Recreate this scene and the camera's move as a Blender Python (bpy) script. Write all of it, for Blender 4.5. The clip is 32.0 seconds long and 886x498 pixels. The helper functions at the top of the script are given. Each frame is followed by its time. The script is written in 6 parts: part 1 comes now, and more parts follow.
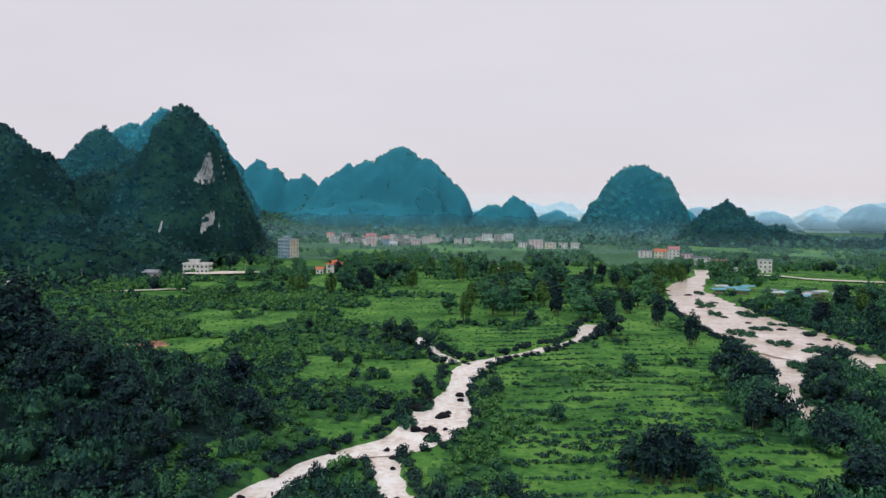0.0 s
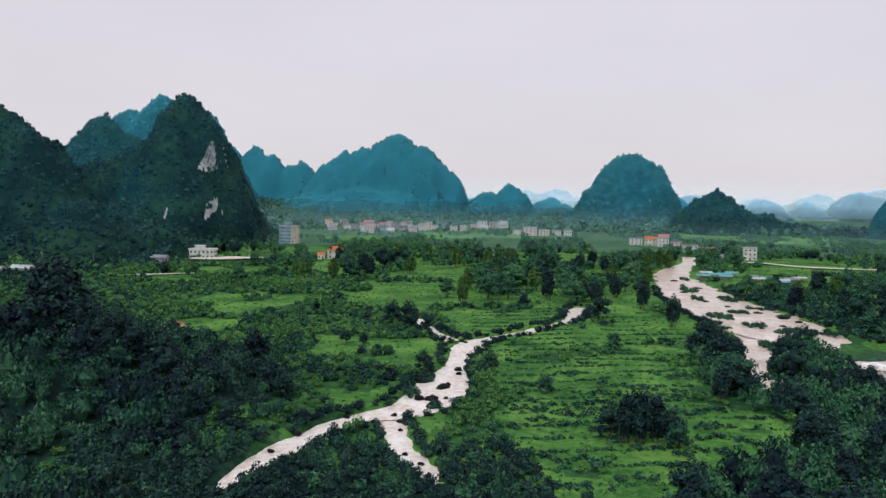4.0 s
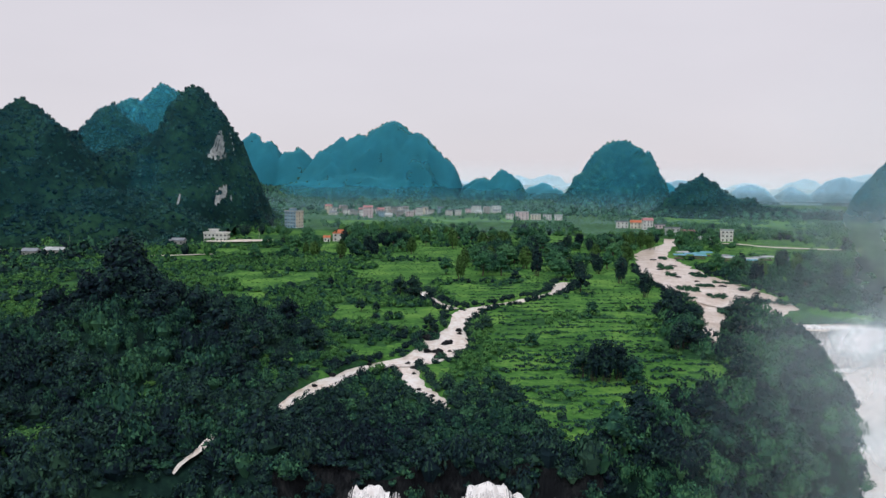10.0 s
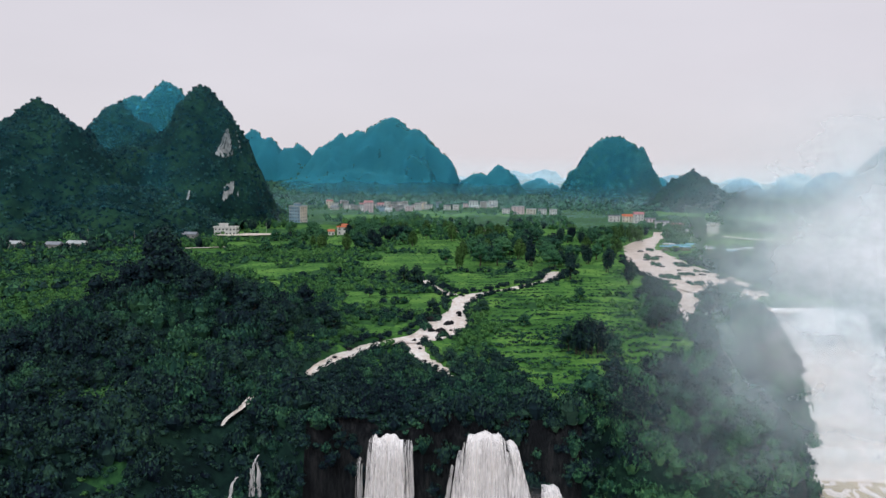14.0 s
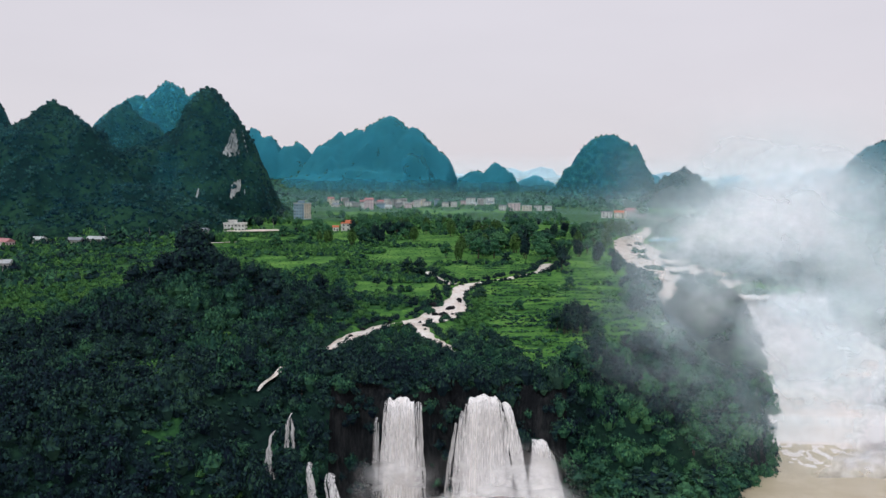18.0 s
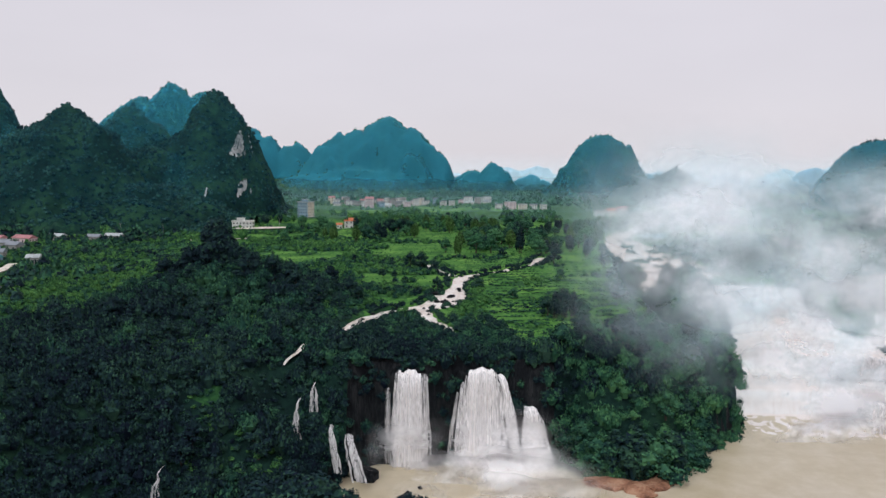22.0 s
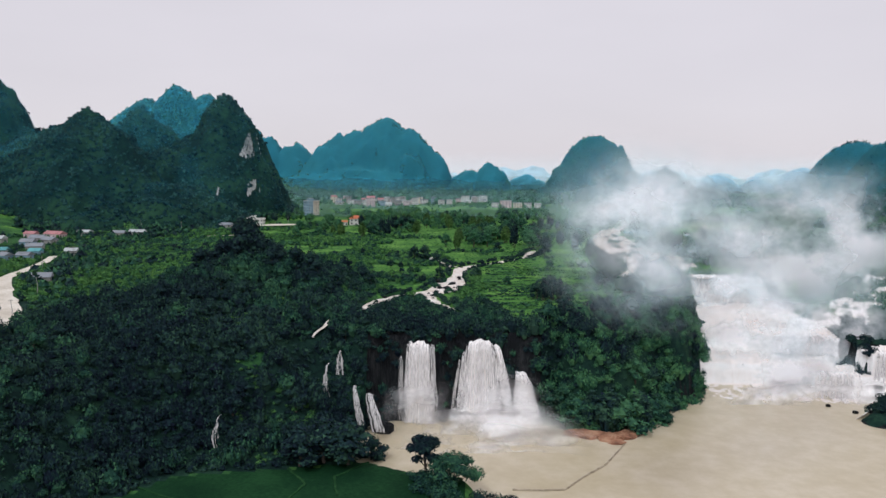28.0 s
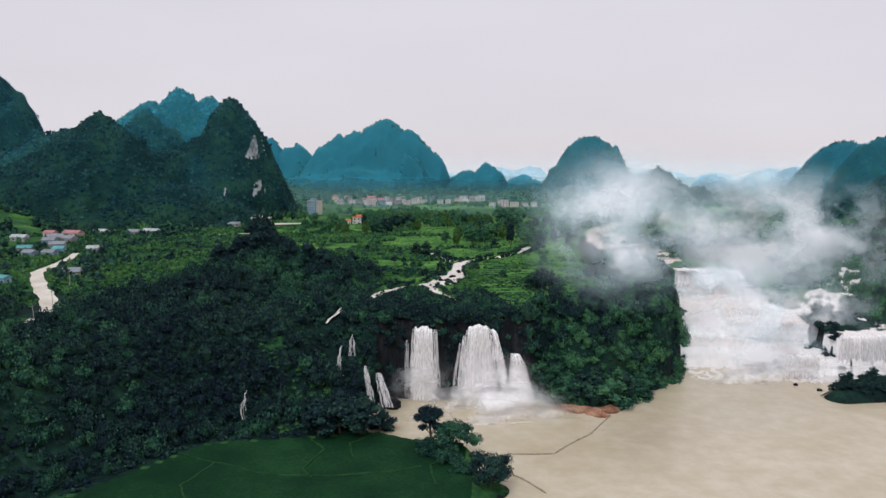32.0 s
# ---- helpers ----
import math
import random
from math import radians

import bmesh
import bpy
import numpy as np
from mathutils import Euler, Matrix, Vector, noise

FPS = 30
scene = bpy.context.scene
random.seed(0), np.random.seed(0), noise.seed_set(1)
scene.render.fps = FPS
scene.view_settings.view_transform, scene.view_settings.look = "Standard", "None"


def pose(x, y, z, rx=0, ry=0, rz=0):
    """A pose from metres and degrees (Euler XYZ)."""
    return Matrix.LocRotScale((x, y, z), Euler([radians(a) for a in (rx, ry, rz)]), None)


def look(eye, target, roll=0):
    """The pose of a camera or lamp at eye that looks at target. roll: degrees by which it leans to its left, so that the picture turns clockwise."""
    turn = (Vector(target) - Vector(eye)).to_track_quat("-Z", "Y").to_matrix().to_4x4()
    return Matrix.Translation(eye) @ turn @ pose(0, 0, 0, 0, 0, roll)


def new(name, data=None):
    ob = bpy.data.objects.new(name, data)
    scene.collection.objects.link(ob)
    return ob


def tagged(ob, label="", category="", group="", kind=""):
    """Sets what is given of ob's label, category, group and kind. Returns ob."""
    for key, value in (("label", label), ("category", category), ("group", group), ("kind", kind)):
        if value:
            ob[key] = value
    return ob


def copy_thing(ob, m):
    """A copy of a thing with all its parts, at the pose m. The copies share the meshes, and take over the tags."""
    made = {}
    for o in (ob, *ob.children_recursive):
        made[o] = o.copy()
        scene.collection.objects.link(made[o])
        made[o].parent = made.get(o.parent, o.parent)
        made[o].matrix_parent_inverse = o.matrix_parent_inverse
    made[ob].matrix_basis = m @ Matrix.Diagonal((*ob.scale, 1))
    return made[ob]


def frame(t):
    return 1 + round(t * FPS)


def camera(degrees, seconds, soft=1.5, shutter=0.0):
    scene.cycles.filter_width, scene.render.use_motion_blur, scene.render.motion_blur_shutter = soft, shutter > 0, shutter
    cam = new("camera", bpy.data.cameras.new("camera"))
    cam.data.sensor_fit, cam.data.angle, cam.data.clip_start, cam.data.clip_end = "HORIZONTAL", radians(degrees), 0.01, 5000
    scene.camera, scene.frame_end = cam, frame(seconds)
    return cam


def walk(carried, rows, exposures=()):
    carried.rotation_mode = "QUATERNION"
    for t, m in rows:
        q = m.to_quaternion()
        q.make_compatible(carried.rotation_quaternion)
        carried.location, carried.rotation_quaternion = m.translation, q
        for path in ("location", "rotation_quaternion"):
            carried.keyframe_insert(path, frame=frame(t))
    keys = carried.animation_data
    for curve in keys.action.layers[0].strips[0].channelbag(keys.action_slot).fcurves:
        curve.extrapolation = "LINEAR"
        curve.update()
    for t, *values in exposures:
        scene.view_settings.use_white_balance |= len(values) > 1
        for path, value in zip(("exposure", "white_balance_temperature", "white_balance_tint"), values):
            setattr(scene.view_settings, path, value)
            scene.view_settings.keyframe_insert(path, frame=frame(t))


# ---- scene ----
cam = camera(59.7, 32.0)
PATH = [
    (0, (-0.601, -81.472, 88.077), (-0.779, -79.483, 87.966), 0.7),
    (1.5, (-0.428, -87.705, 88.735), (-0.6, -85.716, 88.611), 0.7),
    (3, (-0.502, -96.253, 89.341), (-0.669, -94.265, 89.203), 0.9),
    (6, (-0.351, -115.203, 89.836), (-0.509, -113.216, 89.677), 0.9),
    (9, (-0.41, -137.155, 90.28), (-0.558, -135.168, 90.102), 0.8),
    (11, (-0.022, -152.059, 90.74), (-0.166, -150.073, 90.553), 0.8),
    (13, (0.209, -167.143, 91.259), (0.069, -165.158, 91.066), 0.7),
    (17, (0.359, -198.18, 92.349), (0.227, -196.194, 92.147), 0.6),
    (19, (0.38, -213.373, 92.546), (0.252, -211.387, 92.343), 0.5),
    (21, (0.451, -228.767, 92.918), (0.327, -226.781, 92.714), 0.5),
    (23, (0.398, -244.517, 93.216), (0.278, -242.531, 93.01), 0.5),
    (25, (0.234, -259.634, 93.726), (0.117, -257.648, 93.517), 0.5),
    (28, (0.241, -282.144, 94.137), (0.129, -280.158, 93.931), 0.5),
    (30, (0.126, -297.672, 94.647), (0.017, -295.685, 94.441), 0.4),
    (32, (0.514, -312.441, 94.703), (0.407, -310.454, 94.497), 0.3),
]
walk(cam, [(t, look(eye, target, roll)) for t, eye, target, roll in PATH])

# ---- world, sun ----
scene.cycles.transparent_max_bounces = 32
SUN_EL, SUN_AZ = radians(52), radians(200)
world = bpy.data.worlds.new("overcast_sky")
scene.world = world
world.use_nodes = True
wn, wl = world.node_tree.nodes, world.node_tree.links
wn.clear()
w_out = wn.new("ShaderNodeOutputWorld")
w_bg = wn.new("ShaderNodeBackground")
w_sky = wn.new("ShaderNodeTexSky")
w_sky.sky_type = "NISHITA"
w_sky.sun_disc = False
w_sky.sun_elevation, w_sky.sun_rotation = SUN_EL, SUN_AZ
w_geo = wn.new("ShaderNodeTexCoord")
w_sep = wn.new("ShaderNodeSeparateXYZ")
w_ramp = wn.new("ShaderNodeValToRGB")
w_ramp.color_ramp.elements[0].position = 0.0
w_ramp.color_ramp.elements[0].color = (7.3, 6.95, 7.5, 1)
w_ramp.color_ramp.elements[1].position = 0.9
w_ramp.color_ramp.elements[1].color = (9.0, 8.8, 9.4, 1)
w_e = w_ramp.color_ramp.elements.new(0.32)
w_e.color = (7.6, 7.3, 7.95, 1)
w_noise = wn.new("ShaderNodeTexNoise")
w_noise.inputs["Scale"].default_value = 2.2
w_noise.inputs["Detail"].default_value = 5
w_map = wn.new("ShaderNodeMapping")
w_map.inputs["Scale"].default_value = (1, 1, 3.5)
w_cl = wn.new("ShaderNodeMapRange")
w_cl.inputs[1].default_value, w_cl.inputs[2].default_value = 0.3, 0.7
w_cl.inputs[3].default_value, w_cl.inputs[4].default_value = 0.965, 1.03
w_mul = wn.new("ShaderNodeVectorMath")
w_mul.operation = "SCALE"
w_mix = wn.new("ShaderNodeMixRGB")
w_mix.inputs[0].default_value = 0.93
wl.new(w_geo.outputs["Generated"], w_sep.inputs[0])
wl.new(w_sep.outputs["Z"], w_ramp.inputs[0])
wl.new(w_geo.outputs["Generated"], w_map.inputs[0])
wl.new(w_map.outputs[0], w_noise.inputs["Vector"])
wl.new(w_noise.outputs[0], w_cl.inputs[0])
wl.new(w_ramp.outputs[0], w_mul.inputs[0])
wl.new(w_cl.outputs[0], w_mul.inputs["Scale"])
wl.new(w_sky.outputs[0], w_mix.inputs[1])
wl.new(w_mul.outputs[0], w_mix.inputs[2])
wl.new(w_mix.outputs[0], w_bg.inputs[0])
w_bg.inputs[1].default_value = 0.1
wl.new(w_bg.outputs[0], w_out.inputs[0])

sun_data = bpy.data.lights.new("sun", "SUN")
sun_data.energy, sun_data.angle, sun_data.color = 1.15, radians(14), (0.9, 0.97, 1.0)
sun = new("sun", sun_data)
sun.matrix_world = look((0, 0, 400), (0 + 260 * math.sin(SUN_AZ) * -1, -260 * math.cos(SUN_AZ), 400 - 260 * math.tan(SUN_EL)))


# ---- material helpers ----
class Nodes:
    """Short-hand for building one node material."""

    def __init__(self, name):
        self.m = bpy.data.materials.new(name)
        self.m.use_nodes = True
        self.n, self.l = self.m.node_tree.nodes, self.m.node_tree.links
        self.n.clear()
        self.o = self.n.new("ShaderNodeOutputMaterial")

    def add(self, kind, **values):
        node = self.n.new("ShaderNode" + kind)
        for key, value in values.items():
            node.inputs[key.replace("_", " ")].default_value = value
        return node

    def ln(self, a, b):
        self.l.new(a, b)

    def coords(self, scale=(1, 1, 1)):
        geo = self.add("NewGeometry")
        mp = self.add("Mapping")
        mp.inputs["Scale"].default_value = scale
        self.ln(geo.outputs["Position"], mp.inputs[0])
        return mp.outputs[0]

    def noise(self, vec, scale, detail=4.0, rough=0.55):
        t = self.add("TexNoise", Scale=scale, Detail=detail, Roughness=rough)
        self.ln(vec, t.inputs["Vector"])
        return t.outputs[0]

    def ramp(self, fac, stops):
        r = self.add("ValToRGB")
        e = r.color_ramp.elements
        while len(e) < len(stops):
            e.new(0.5)
        for el, (p, c) in zip(e, stops):
            el.position, el.color = p, (*c, 1)
        self.ln(fac, r.inputs[0])
        return r.outputs[0]

    def mix(self, fac, a, b, mode="MIX"):
        x = self.add("MixRGB")
        x.blend_type = mode
        for k, v in ((0, fac), (1, a), (2, b)):
            if hasattr(v, "is_output"):
                self.ln(v, x.inputs[k])
            else:
                x.inputs[k].default_value = v if k == 0 else (*v, 1)
        return x.outputs[0]

    def math(self, op, a, b=0.0, clamp=False):
        x = self.add("Math")
        x.operation, x.use_clamp = op, clamp
        for k, v in ((0, a), (1, b)):
            if hasattr(v, "is_output"):
                self.ln(v, x.inputs[k])
            else:
                x.inputs[k].default_value = v
        return x.outputs[0]

    def surface(self, col, rough=0.8, bump=None, dist=0.2, strength=0.6, **extra):
        b = self.add("BsdfPrincipled")
        if hasattr(col, "is_output"):
            self.ln(col, b.inputs["Base Color"])
        else:
            b.inputs["Base Color"].default_value = (*col, 1)
        if hasattr(rough, "is_output"):
            self.ln(rough, b.inputs["Roughness"])
        else:
            b.inputs["Roughness"].default_value = rough
        for k, v in extra.items():
            b.inputs[k.replace("_", " ")].default_value = v
        if bump is not None:
            bp = self.add("Bump", Strength=strength, Distance=dist)
            self.ln(bump, bp.inputs["Height"])
            self.ln(bp.outputs[0], b.inputs["Normal"])
        self.ln(b.outputs[0], self.o.inputs[0])
        return self.m


def two_scale(name, dark, mid, light, big, small, rough=0.85, dist=0.3, stretch=(1, 1, 1), strength=0.6, **extra):
    """A surface that varies at a large and a small scale (scales in 1/m)."""
    k = Nodes(name)
    v = k.coords(stretch)
    a = k.noise(v, big, 3)
    b = k.noise(v, small, 5, 0.65)
    f = k.math("ADD", k.math("MULTIPLY", a, 0.55), k.math("MULTIPLY", b, 0.45))
    col = k.ramp(f, [(0.39, dark), (0.5, mid), (0.61, light)])
    return k.surface(col, rough, b, dist, strength, **extra)


def foliage(name, dark, mid, light, patch=0.03):
    """Leaves: each leaf clump has its own tone, whole stands drift in tone."""
    k = Nodes(name)
    geo = k.add("NewGeometry")
    v = k.coords()
    a = k.noise(v, patch, 3)
    b = k.noise(v, 0.42, 2, 0.5)
    f = k.math("ADD", k.math("MULTIPLY", geo.outputs["Random Per Island"], 0.26), k.math("MULTIPLY", a, 0.4))
    f = k.math("ADD", f, k.math("MULTIPLY", b, 0.36))
    col = k.ramp(f, [(0.36, dark), (0.5, mid), (0.68, light)])
    return k.surface(col, 0.75, None, Specular_IOR_Level=0.06)


M = {}
M["grass"] = two_scale("field_grass", (0.026, 0.09, 0.022), (0.064, 0.178, 0.038), (0.13, 0.27, 0.056), 0.05, 0.5, 0.9, 0.35, Specular_IOR_Level=0.06)
M["scrub"] = two_scale("scrub_ground", (0.012, 0.045, 0.02), (0.03, 0.095, 0.032), (0.062, 0.16, 0.043), 0.05, 0.5, 0.9, 0.5, Specular_IOR_Level=0.06)
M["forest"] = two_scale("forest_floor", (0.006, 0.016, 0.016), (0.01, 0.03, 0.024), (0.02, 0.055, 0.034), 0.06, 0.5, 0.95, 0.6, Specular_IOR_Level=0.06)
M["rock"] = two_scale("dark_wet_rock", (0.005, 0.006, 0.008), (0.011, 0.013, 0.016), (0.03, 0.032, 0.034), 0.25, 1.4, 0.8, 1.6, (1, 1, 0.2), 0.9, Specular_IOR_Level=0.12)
M["soil"] = two_scale("red_soil", (0.14, 0.06, 0.035), (0.3, 0.14, 0.08), (0.42, 0.24, 0.15), 0.2, 1.2, 0.9, 0.2)
M["paddy"] = two_scale("rice_paddy", (0.004, 0.025, 0.011), (0.007, 0.036, 0.014), (0.013, 0.055, 0.02), 0.04, 0.9, 0.85, 0.15, Specular_IOR_Level=0.06)
M["dike"] = two_scale("grassy_dike", (0.01, 0.045, 0.016), (0.016, 0.058, 0.021), (0.026, 0.078, 0.028), 0.2, 2.0, 0.9, 0.1, Specular_IOR_Level=0.06)
M["dirt"] = two_scale("pale_road", (0.5, 0.44, 0.36), (0.62, 0.56, 0.48), (0.72, 0.67, 0.6), 0.1, 0.9, 0.85, 0.05)
M["hill"] = two_scale("hill_forest", (0.004, 0.014, 0.014), (0.009, 0.032, 0.023), (0.022, 0.066, 0.034), 0.03, 0.22, 0.9, 2.5, Specular_IOR_Level=0.06)
M["limestone"] = two_scale("pale_limestone", (0.12, 0.13, 0.13), (0.34, 0.34, 0.33), (0.6, 0.59, 0.57), 0.06, 0.35, 0.85, 0.8, (1, 1, 0.35))
M["leaf_dark"] = foliage("dark_leaves", (0.007, 0.013, 0.024), (0.013, 0.034, 0.04), (0.042, 0.1, 0.062))
M["leaf_mid"] = foliage("mid_leaves", (0.008, 0.026, 0.03), (0.024, 0.08, 0.055), (0.07, 0.18, 0.085))
M["leaf_light"] = foliage("light_leaves", (0.02, 0.064, 0.03), (0.054, 0.158, 0.052), (0.13, 0.28, 0.078))
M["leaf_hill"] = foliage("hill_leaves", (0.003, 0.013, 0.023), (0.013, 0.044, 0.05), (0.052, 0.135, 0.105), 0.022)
# far and valley leaves: distance haze is mixed into these paler colours
M["leaf_far_hazed"] = foliage("hazed_far_leaves", (0.014, 0.05, 0.05), (0.045, 0.14, 0.1), (0.1, 0.25, 0.15), 0.012)
M["leaf_hazed"] = foliage("hazed_leaves", (0.016, 0.06, 0.042), (0.042, 0.135, 0.07), (0.1, 0.235, 0.095), 0.02)
M["bamboo"] = foliage("bamboo_leaves", (0.024, 0.06, 0.022), (0.055, 0.125, 0.036), (0.1, 0.19, 0.055))
M["bark"] = two_scale("bark", (0.03, 0.025, 0.02), (0.06, 0.048, 0.038), (0.1, 0.085, 0.07), 0.5, 5, 0.9, 0.05, (1, 1, 0.3))
M["wood"] = two_scale("grey_wood", (0.12, 0.1, 0.08), (0.2, 0.17, 0.13), (0.3, 0.26, 0.2), 0.5, 4, 0.85, 0.03)


def water_mat(name, deep, mid, foam, foam_lo, foam_hi, scale, stretch=(1, 1, 1), rough=0.3):
    k = Nodes(name)
    v = k.coords(stretch)
    a = k.noise(v, scale, 6, 0.65)
    b = k.noise(v, scale * 0.22, 3)
    f = k.math("ADD", k.math("MULTIPLY", a, 0.6), k.math("MULTIPLY", b, 0.4))
    col = k.ramp(f, [(0.3, deep), (foam_lo, mid), (foam_hi, foam)])
    return k.surface(col, rough, a, 0.2, 0.35, Specular_IOR_Level=0.35)


M["pool"] = water_mat("muddy_water", (0.45, 0.37, 0.24), (0.52, 0.44, 0.31), (0.66, 0.58, 0.47), 0.48, 0.75, 0.13, rough=0.3)
M["stream"] = water_mat("rushing_muddy_water", (0.42, 0.28, 0.19), (0.66, 0.55, 0.47), (0.86, 0.81, 0.77), 0.43, 0.58, 0.7)
M["river"] = water_mat("brown_rapids", (0.4, 0.28, 0.2), (0.56, 0.45, 0.37), (0.8, 0.72, 0.67), 0.46, 0.64, 0.4)


def fall_mat(name, shade, body):
    """Falling water: soft upright streaks, ragged and see-through where it thins."""
    k = Nodes(name)
    a = k.noise(k.coords((1, 1, 0.06)), 1.3, 4, 0.55)
    b = k.noise(k.coords((1, 1, 0.12)), 0.35, 2, 0.5)
    f = k.math("ADD", k.math("MULTIPLY", a, 0.6), k.math("MULTIPLY", b, 0.4))
    return k.surface(k.ramp(f, [(0.36, shade), (0.5, body), (0.66, (0.86, 0.84, 0.84))]), 0.7, None, Specular_IOR_Level=0.1)


M["fall"] = fall_mat("falling_water", (0.74, 0.69, 0.67), (0.84, 0.81, 0.8))


def strand_mat(name="falling_strands", scale=2.6, cut=0.46, gain=3.6):
    """Loose strands of falling water, torn into streaks that let the rock show."""
    k = Nodes(name)
    n = k.noise(k.coords((1, 1, 0.07)), scale, 4, 0.5)
    m = k.noise(k.coords((1, 1, 0.3)), 0.9, 3)
    a = k.math("MULTIPLY", k.math("SUBTRACT", k.math("ADD", n, k.math("MULTIPLY", m, 0.5)), cut, True), gain, True)
    di = k.add("BsdfDiffuse", Color=(0.86, 0.83, 0.83, 1))
    tr, mx = k.add("BsdfTransparent"), k.add("MixShader")
    k.ln(a, mx.inputs[0])
    k.ln(tr.outputs[0], mx.inputs[1])
    k.ln(di.outputs[0], mx.inputs[2])
    k.ln(mx.outputs[0], k.o.inputs[0])
    return k.m


M["strand"] = strand_mat(cut=0.5, gain=2.0)
M["wisp"] = strand_mat("thin_cascade", 1.6, 0.42, 1.1)
M["foam"] = water_mat("foaming_water", (0.68, 0.57, 0.49), (0.79, 0.71, 0.67), (0.85, 0.8, 0.78), 0.42, 0.6, 0.16, rough=0.5)


# ---- mesh helpers ----
def np_mesh(name, verts, faces, mats, index=None, smooth=False):
    """A mesh from arrays: verts n x 3, faces m x 3 or m x 4."""
    me = bpy.data.meshes.new(name)
    verts, faces = np.asarray(verts, np.float32), np.asarray(faces, np.int32)
    m, k = faces.shape
    me.vertices.add(len(verts))
    me.vertices.foreach_set("co", verts.ravel())
    me.loops.add(m * k)
    me.loops.foreach_set("vertex_index", faces.ravel())
    me.polygons.add(m)
    me.polygons.foreach_set("loop_start", np.arange(0, m * k, k, dtype=np.int32))
    for mt in mats:
        me.materials.append(mt)
    if index is not None:
        me.polygons.foreach_set("material_index", np.asarray(index, np.int32))
    me.polygons.foreach_set("use_smooth", np.full(m, smooth))
    me.update(calc_edges=True)
    me.validate()
    return me


def grid_faces(nu, nv):
    i = np.arange(nu * nv).reshape(nu, nv)
    return np.stack([i[:-1, :-1], i[1:, :-1], i[1:, 1:], i[:-1, 1:]], -1).reshape(-1, 4)


def part(name, bm, material, parent, label=""):
    """Links a bmesh, or a mesh, as one object under a thing or a part."""
    me = bm
    if isinstance(bm, bmesh.types.BMesh):
        me = bpy.data.meshes.new(name)
        bm.to_mesh(me)
        bm.free()
    if material is not None and not me.materials:
        me.materials.append(material)
    ob = new(name, me)
    ob.parent = parent
    if label:
        ob["label"] = label
    return ob


def hash2(i, j, seed):
    h = np.sin(i * 127.1 + j * 311.7 + seed * 74.7) * 43758.5453
    return h - np.floor(h)


def vnoise(x, y, scale, seed=0, octaves=3):
    """Smooth value noise in -1..1; scale is the size of a lump in metres."""
    x, y = np.asarray(x, float) / scale, np.asarray(y, float) / scale
    total, amp, norm = 0.0, 1.0, 0.0
    for o in range(octaves):
        i, j = np.floor(x), np.floor(y)
        u, v = x - i, y - j
        u, v = u * u * (3 - 2 * u), v * v * (3 - 2 * v)
        s = seed + 13 * o
        n = (hash2(i, j, s) * (1 - u) + hash2(i + 1, j, s) * u) * (1 - v) + (hash2(i, j + 1, s) * (1 - u) + hash2(i + 1, j + 1, s) * u) * v
        total, norm = total + amp * (2 * n - 1), norm + amp
        amp, x, y = amp * 0.5, x * 2.03 + 17.3, y * 2.03 + 5.1
    return total / norm


def sstep(a, b, x):
    t = np.clip((np.asarray(x, float) - a) / (b - a), 0, 1)
    return t * t * (3 - 2 * t)


def poly_dist(x, y, poly):
    """Distance to a polygon's edge, negative inside."""
    x, y = np.asarray(x, float), np.asarray(y, float)
    d, inside = np.full(x.shape, 1e18), np.zeros(x.shape, bool)
    for (ax, ay), (bx, by) in zip(poly, poly[1:] + poly[:1]):
        ex, ey = bx - ax, by - ay
        t = np.clip(((x - ax) * ex + (y - ay) * ey) / (ex * ex + ey * ey), 0, 1)
        d = np.minimum(d, (x - ax - t * ex) ** 2 + (y - ay - t * ey) ** 2)
        cross = ((ay > y) != (by > y))
        if ey:
            inside ^= cross & (x < ex * (y - ay) / ey + ax)
    return np.sqrt(d) * np.where(inside, -1, 1)


def line_dist(x, y, pts):
    """Distance to a polyline of (x, y, half width), in units beyond its half width (negative: on it)."""
    x, y = np.asarray(x, float), np.asarray(y, float)
    best = np.full(x.shape, 1e9)
    for (ax, ay, aw), (bx, by, bw) in zip(pts, pts[1:]):
        ex, ey = bx - ax, by - ay
        t = np.clip(((x - ax) * ex + (y - ay) * ey) / (ex * ex + ey * ey), 0, 1)
        d = np.hypot(x - ax - t * ex, y - ay - t * ey) - (aw + t * (bw - aw))
        best = np.minimum(best, d)
    return best


# ---- plan of the place ----
GORGE = [(-150, -190), (-122, -112), (-101, -72), (-90, -58), (-62, -52), (-46, -44), (-41, -10), (-34, -2), (-16, -3), (-8, 2), (5, 3),
         (16, -2), (24, 2), (28, -5), (37, -8), (54, -1), (66, 5), (77, 23), (87, 33), (95, 54), (102, 82), (107, 124), (118, 162),
         (158, 168), (163, 122), (174, 112), (196, 104), (206, 60), (196, 40), (172, 6), (200, -40), (300, -200), (400, -640), (-290, -640), (-240, -420)]
STREAM = [(34, 252, 2), (30.5, 240, 3), (28, 219, 3.2), (20, 204, 1.5), (11, 193, 2.3), (3.4, 184, 2.1), (-3.4, 177, 2.3), (-11, 168, 3.6), (-14.5, 157, 4.6), (-15, 146, 2.9),
          (-15.5, 132, 3.0), (-16.5, 121, 5.0), (-17.5, 110, 7.0), (-18.5, 99, 7.8), (-23, 89, 6.2), (-28, 84, 4.6), (-34, 79.5, 3.4), (-40, 70.5, 3.0), (-43, 60, 2.7), (-45.5, 52, 3.6),
          (-48, 42, 3.2), (-50.5, 34, 2.0), (-52, 29, 0.6)]
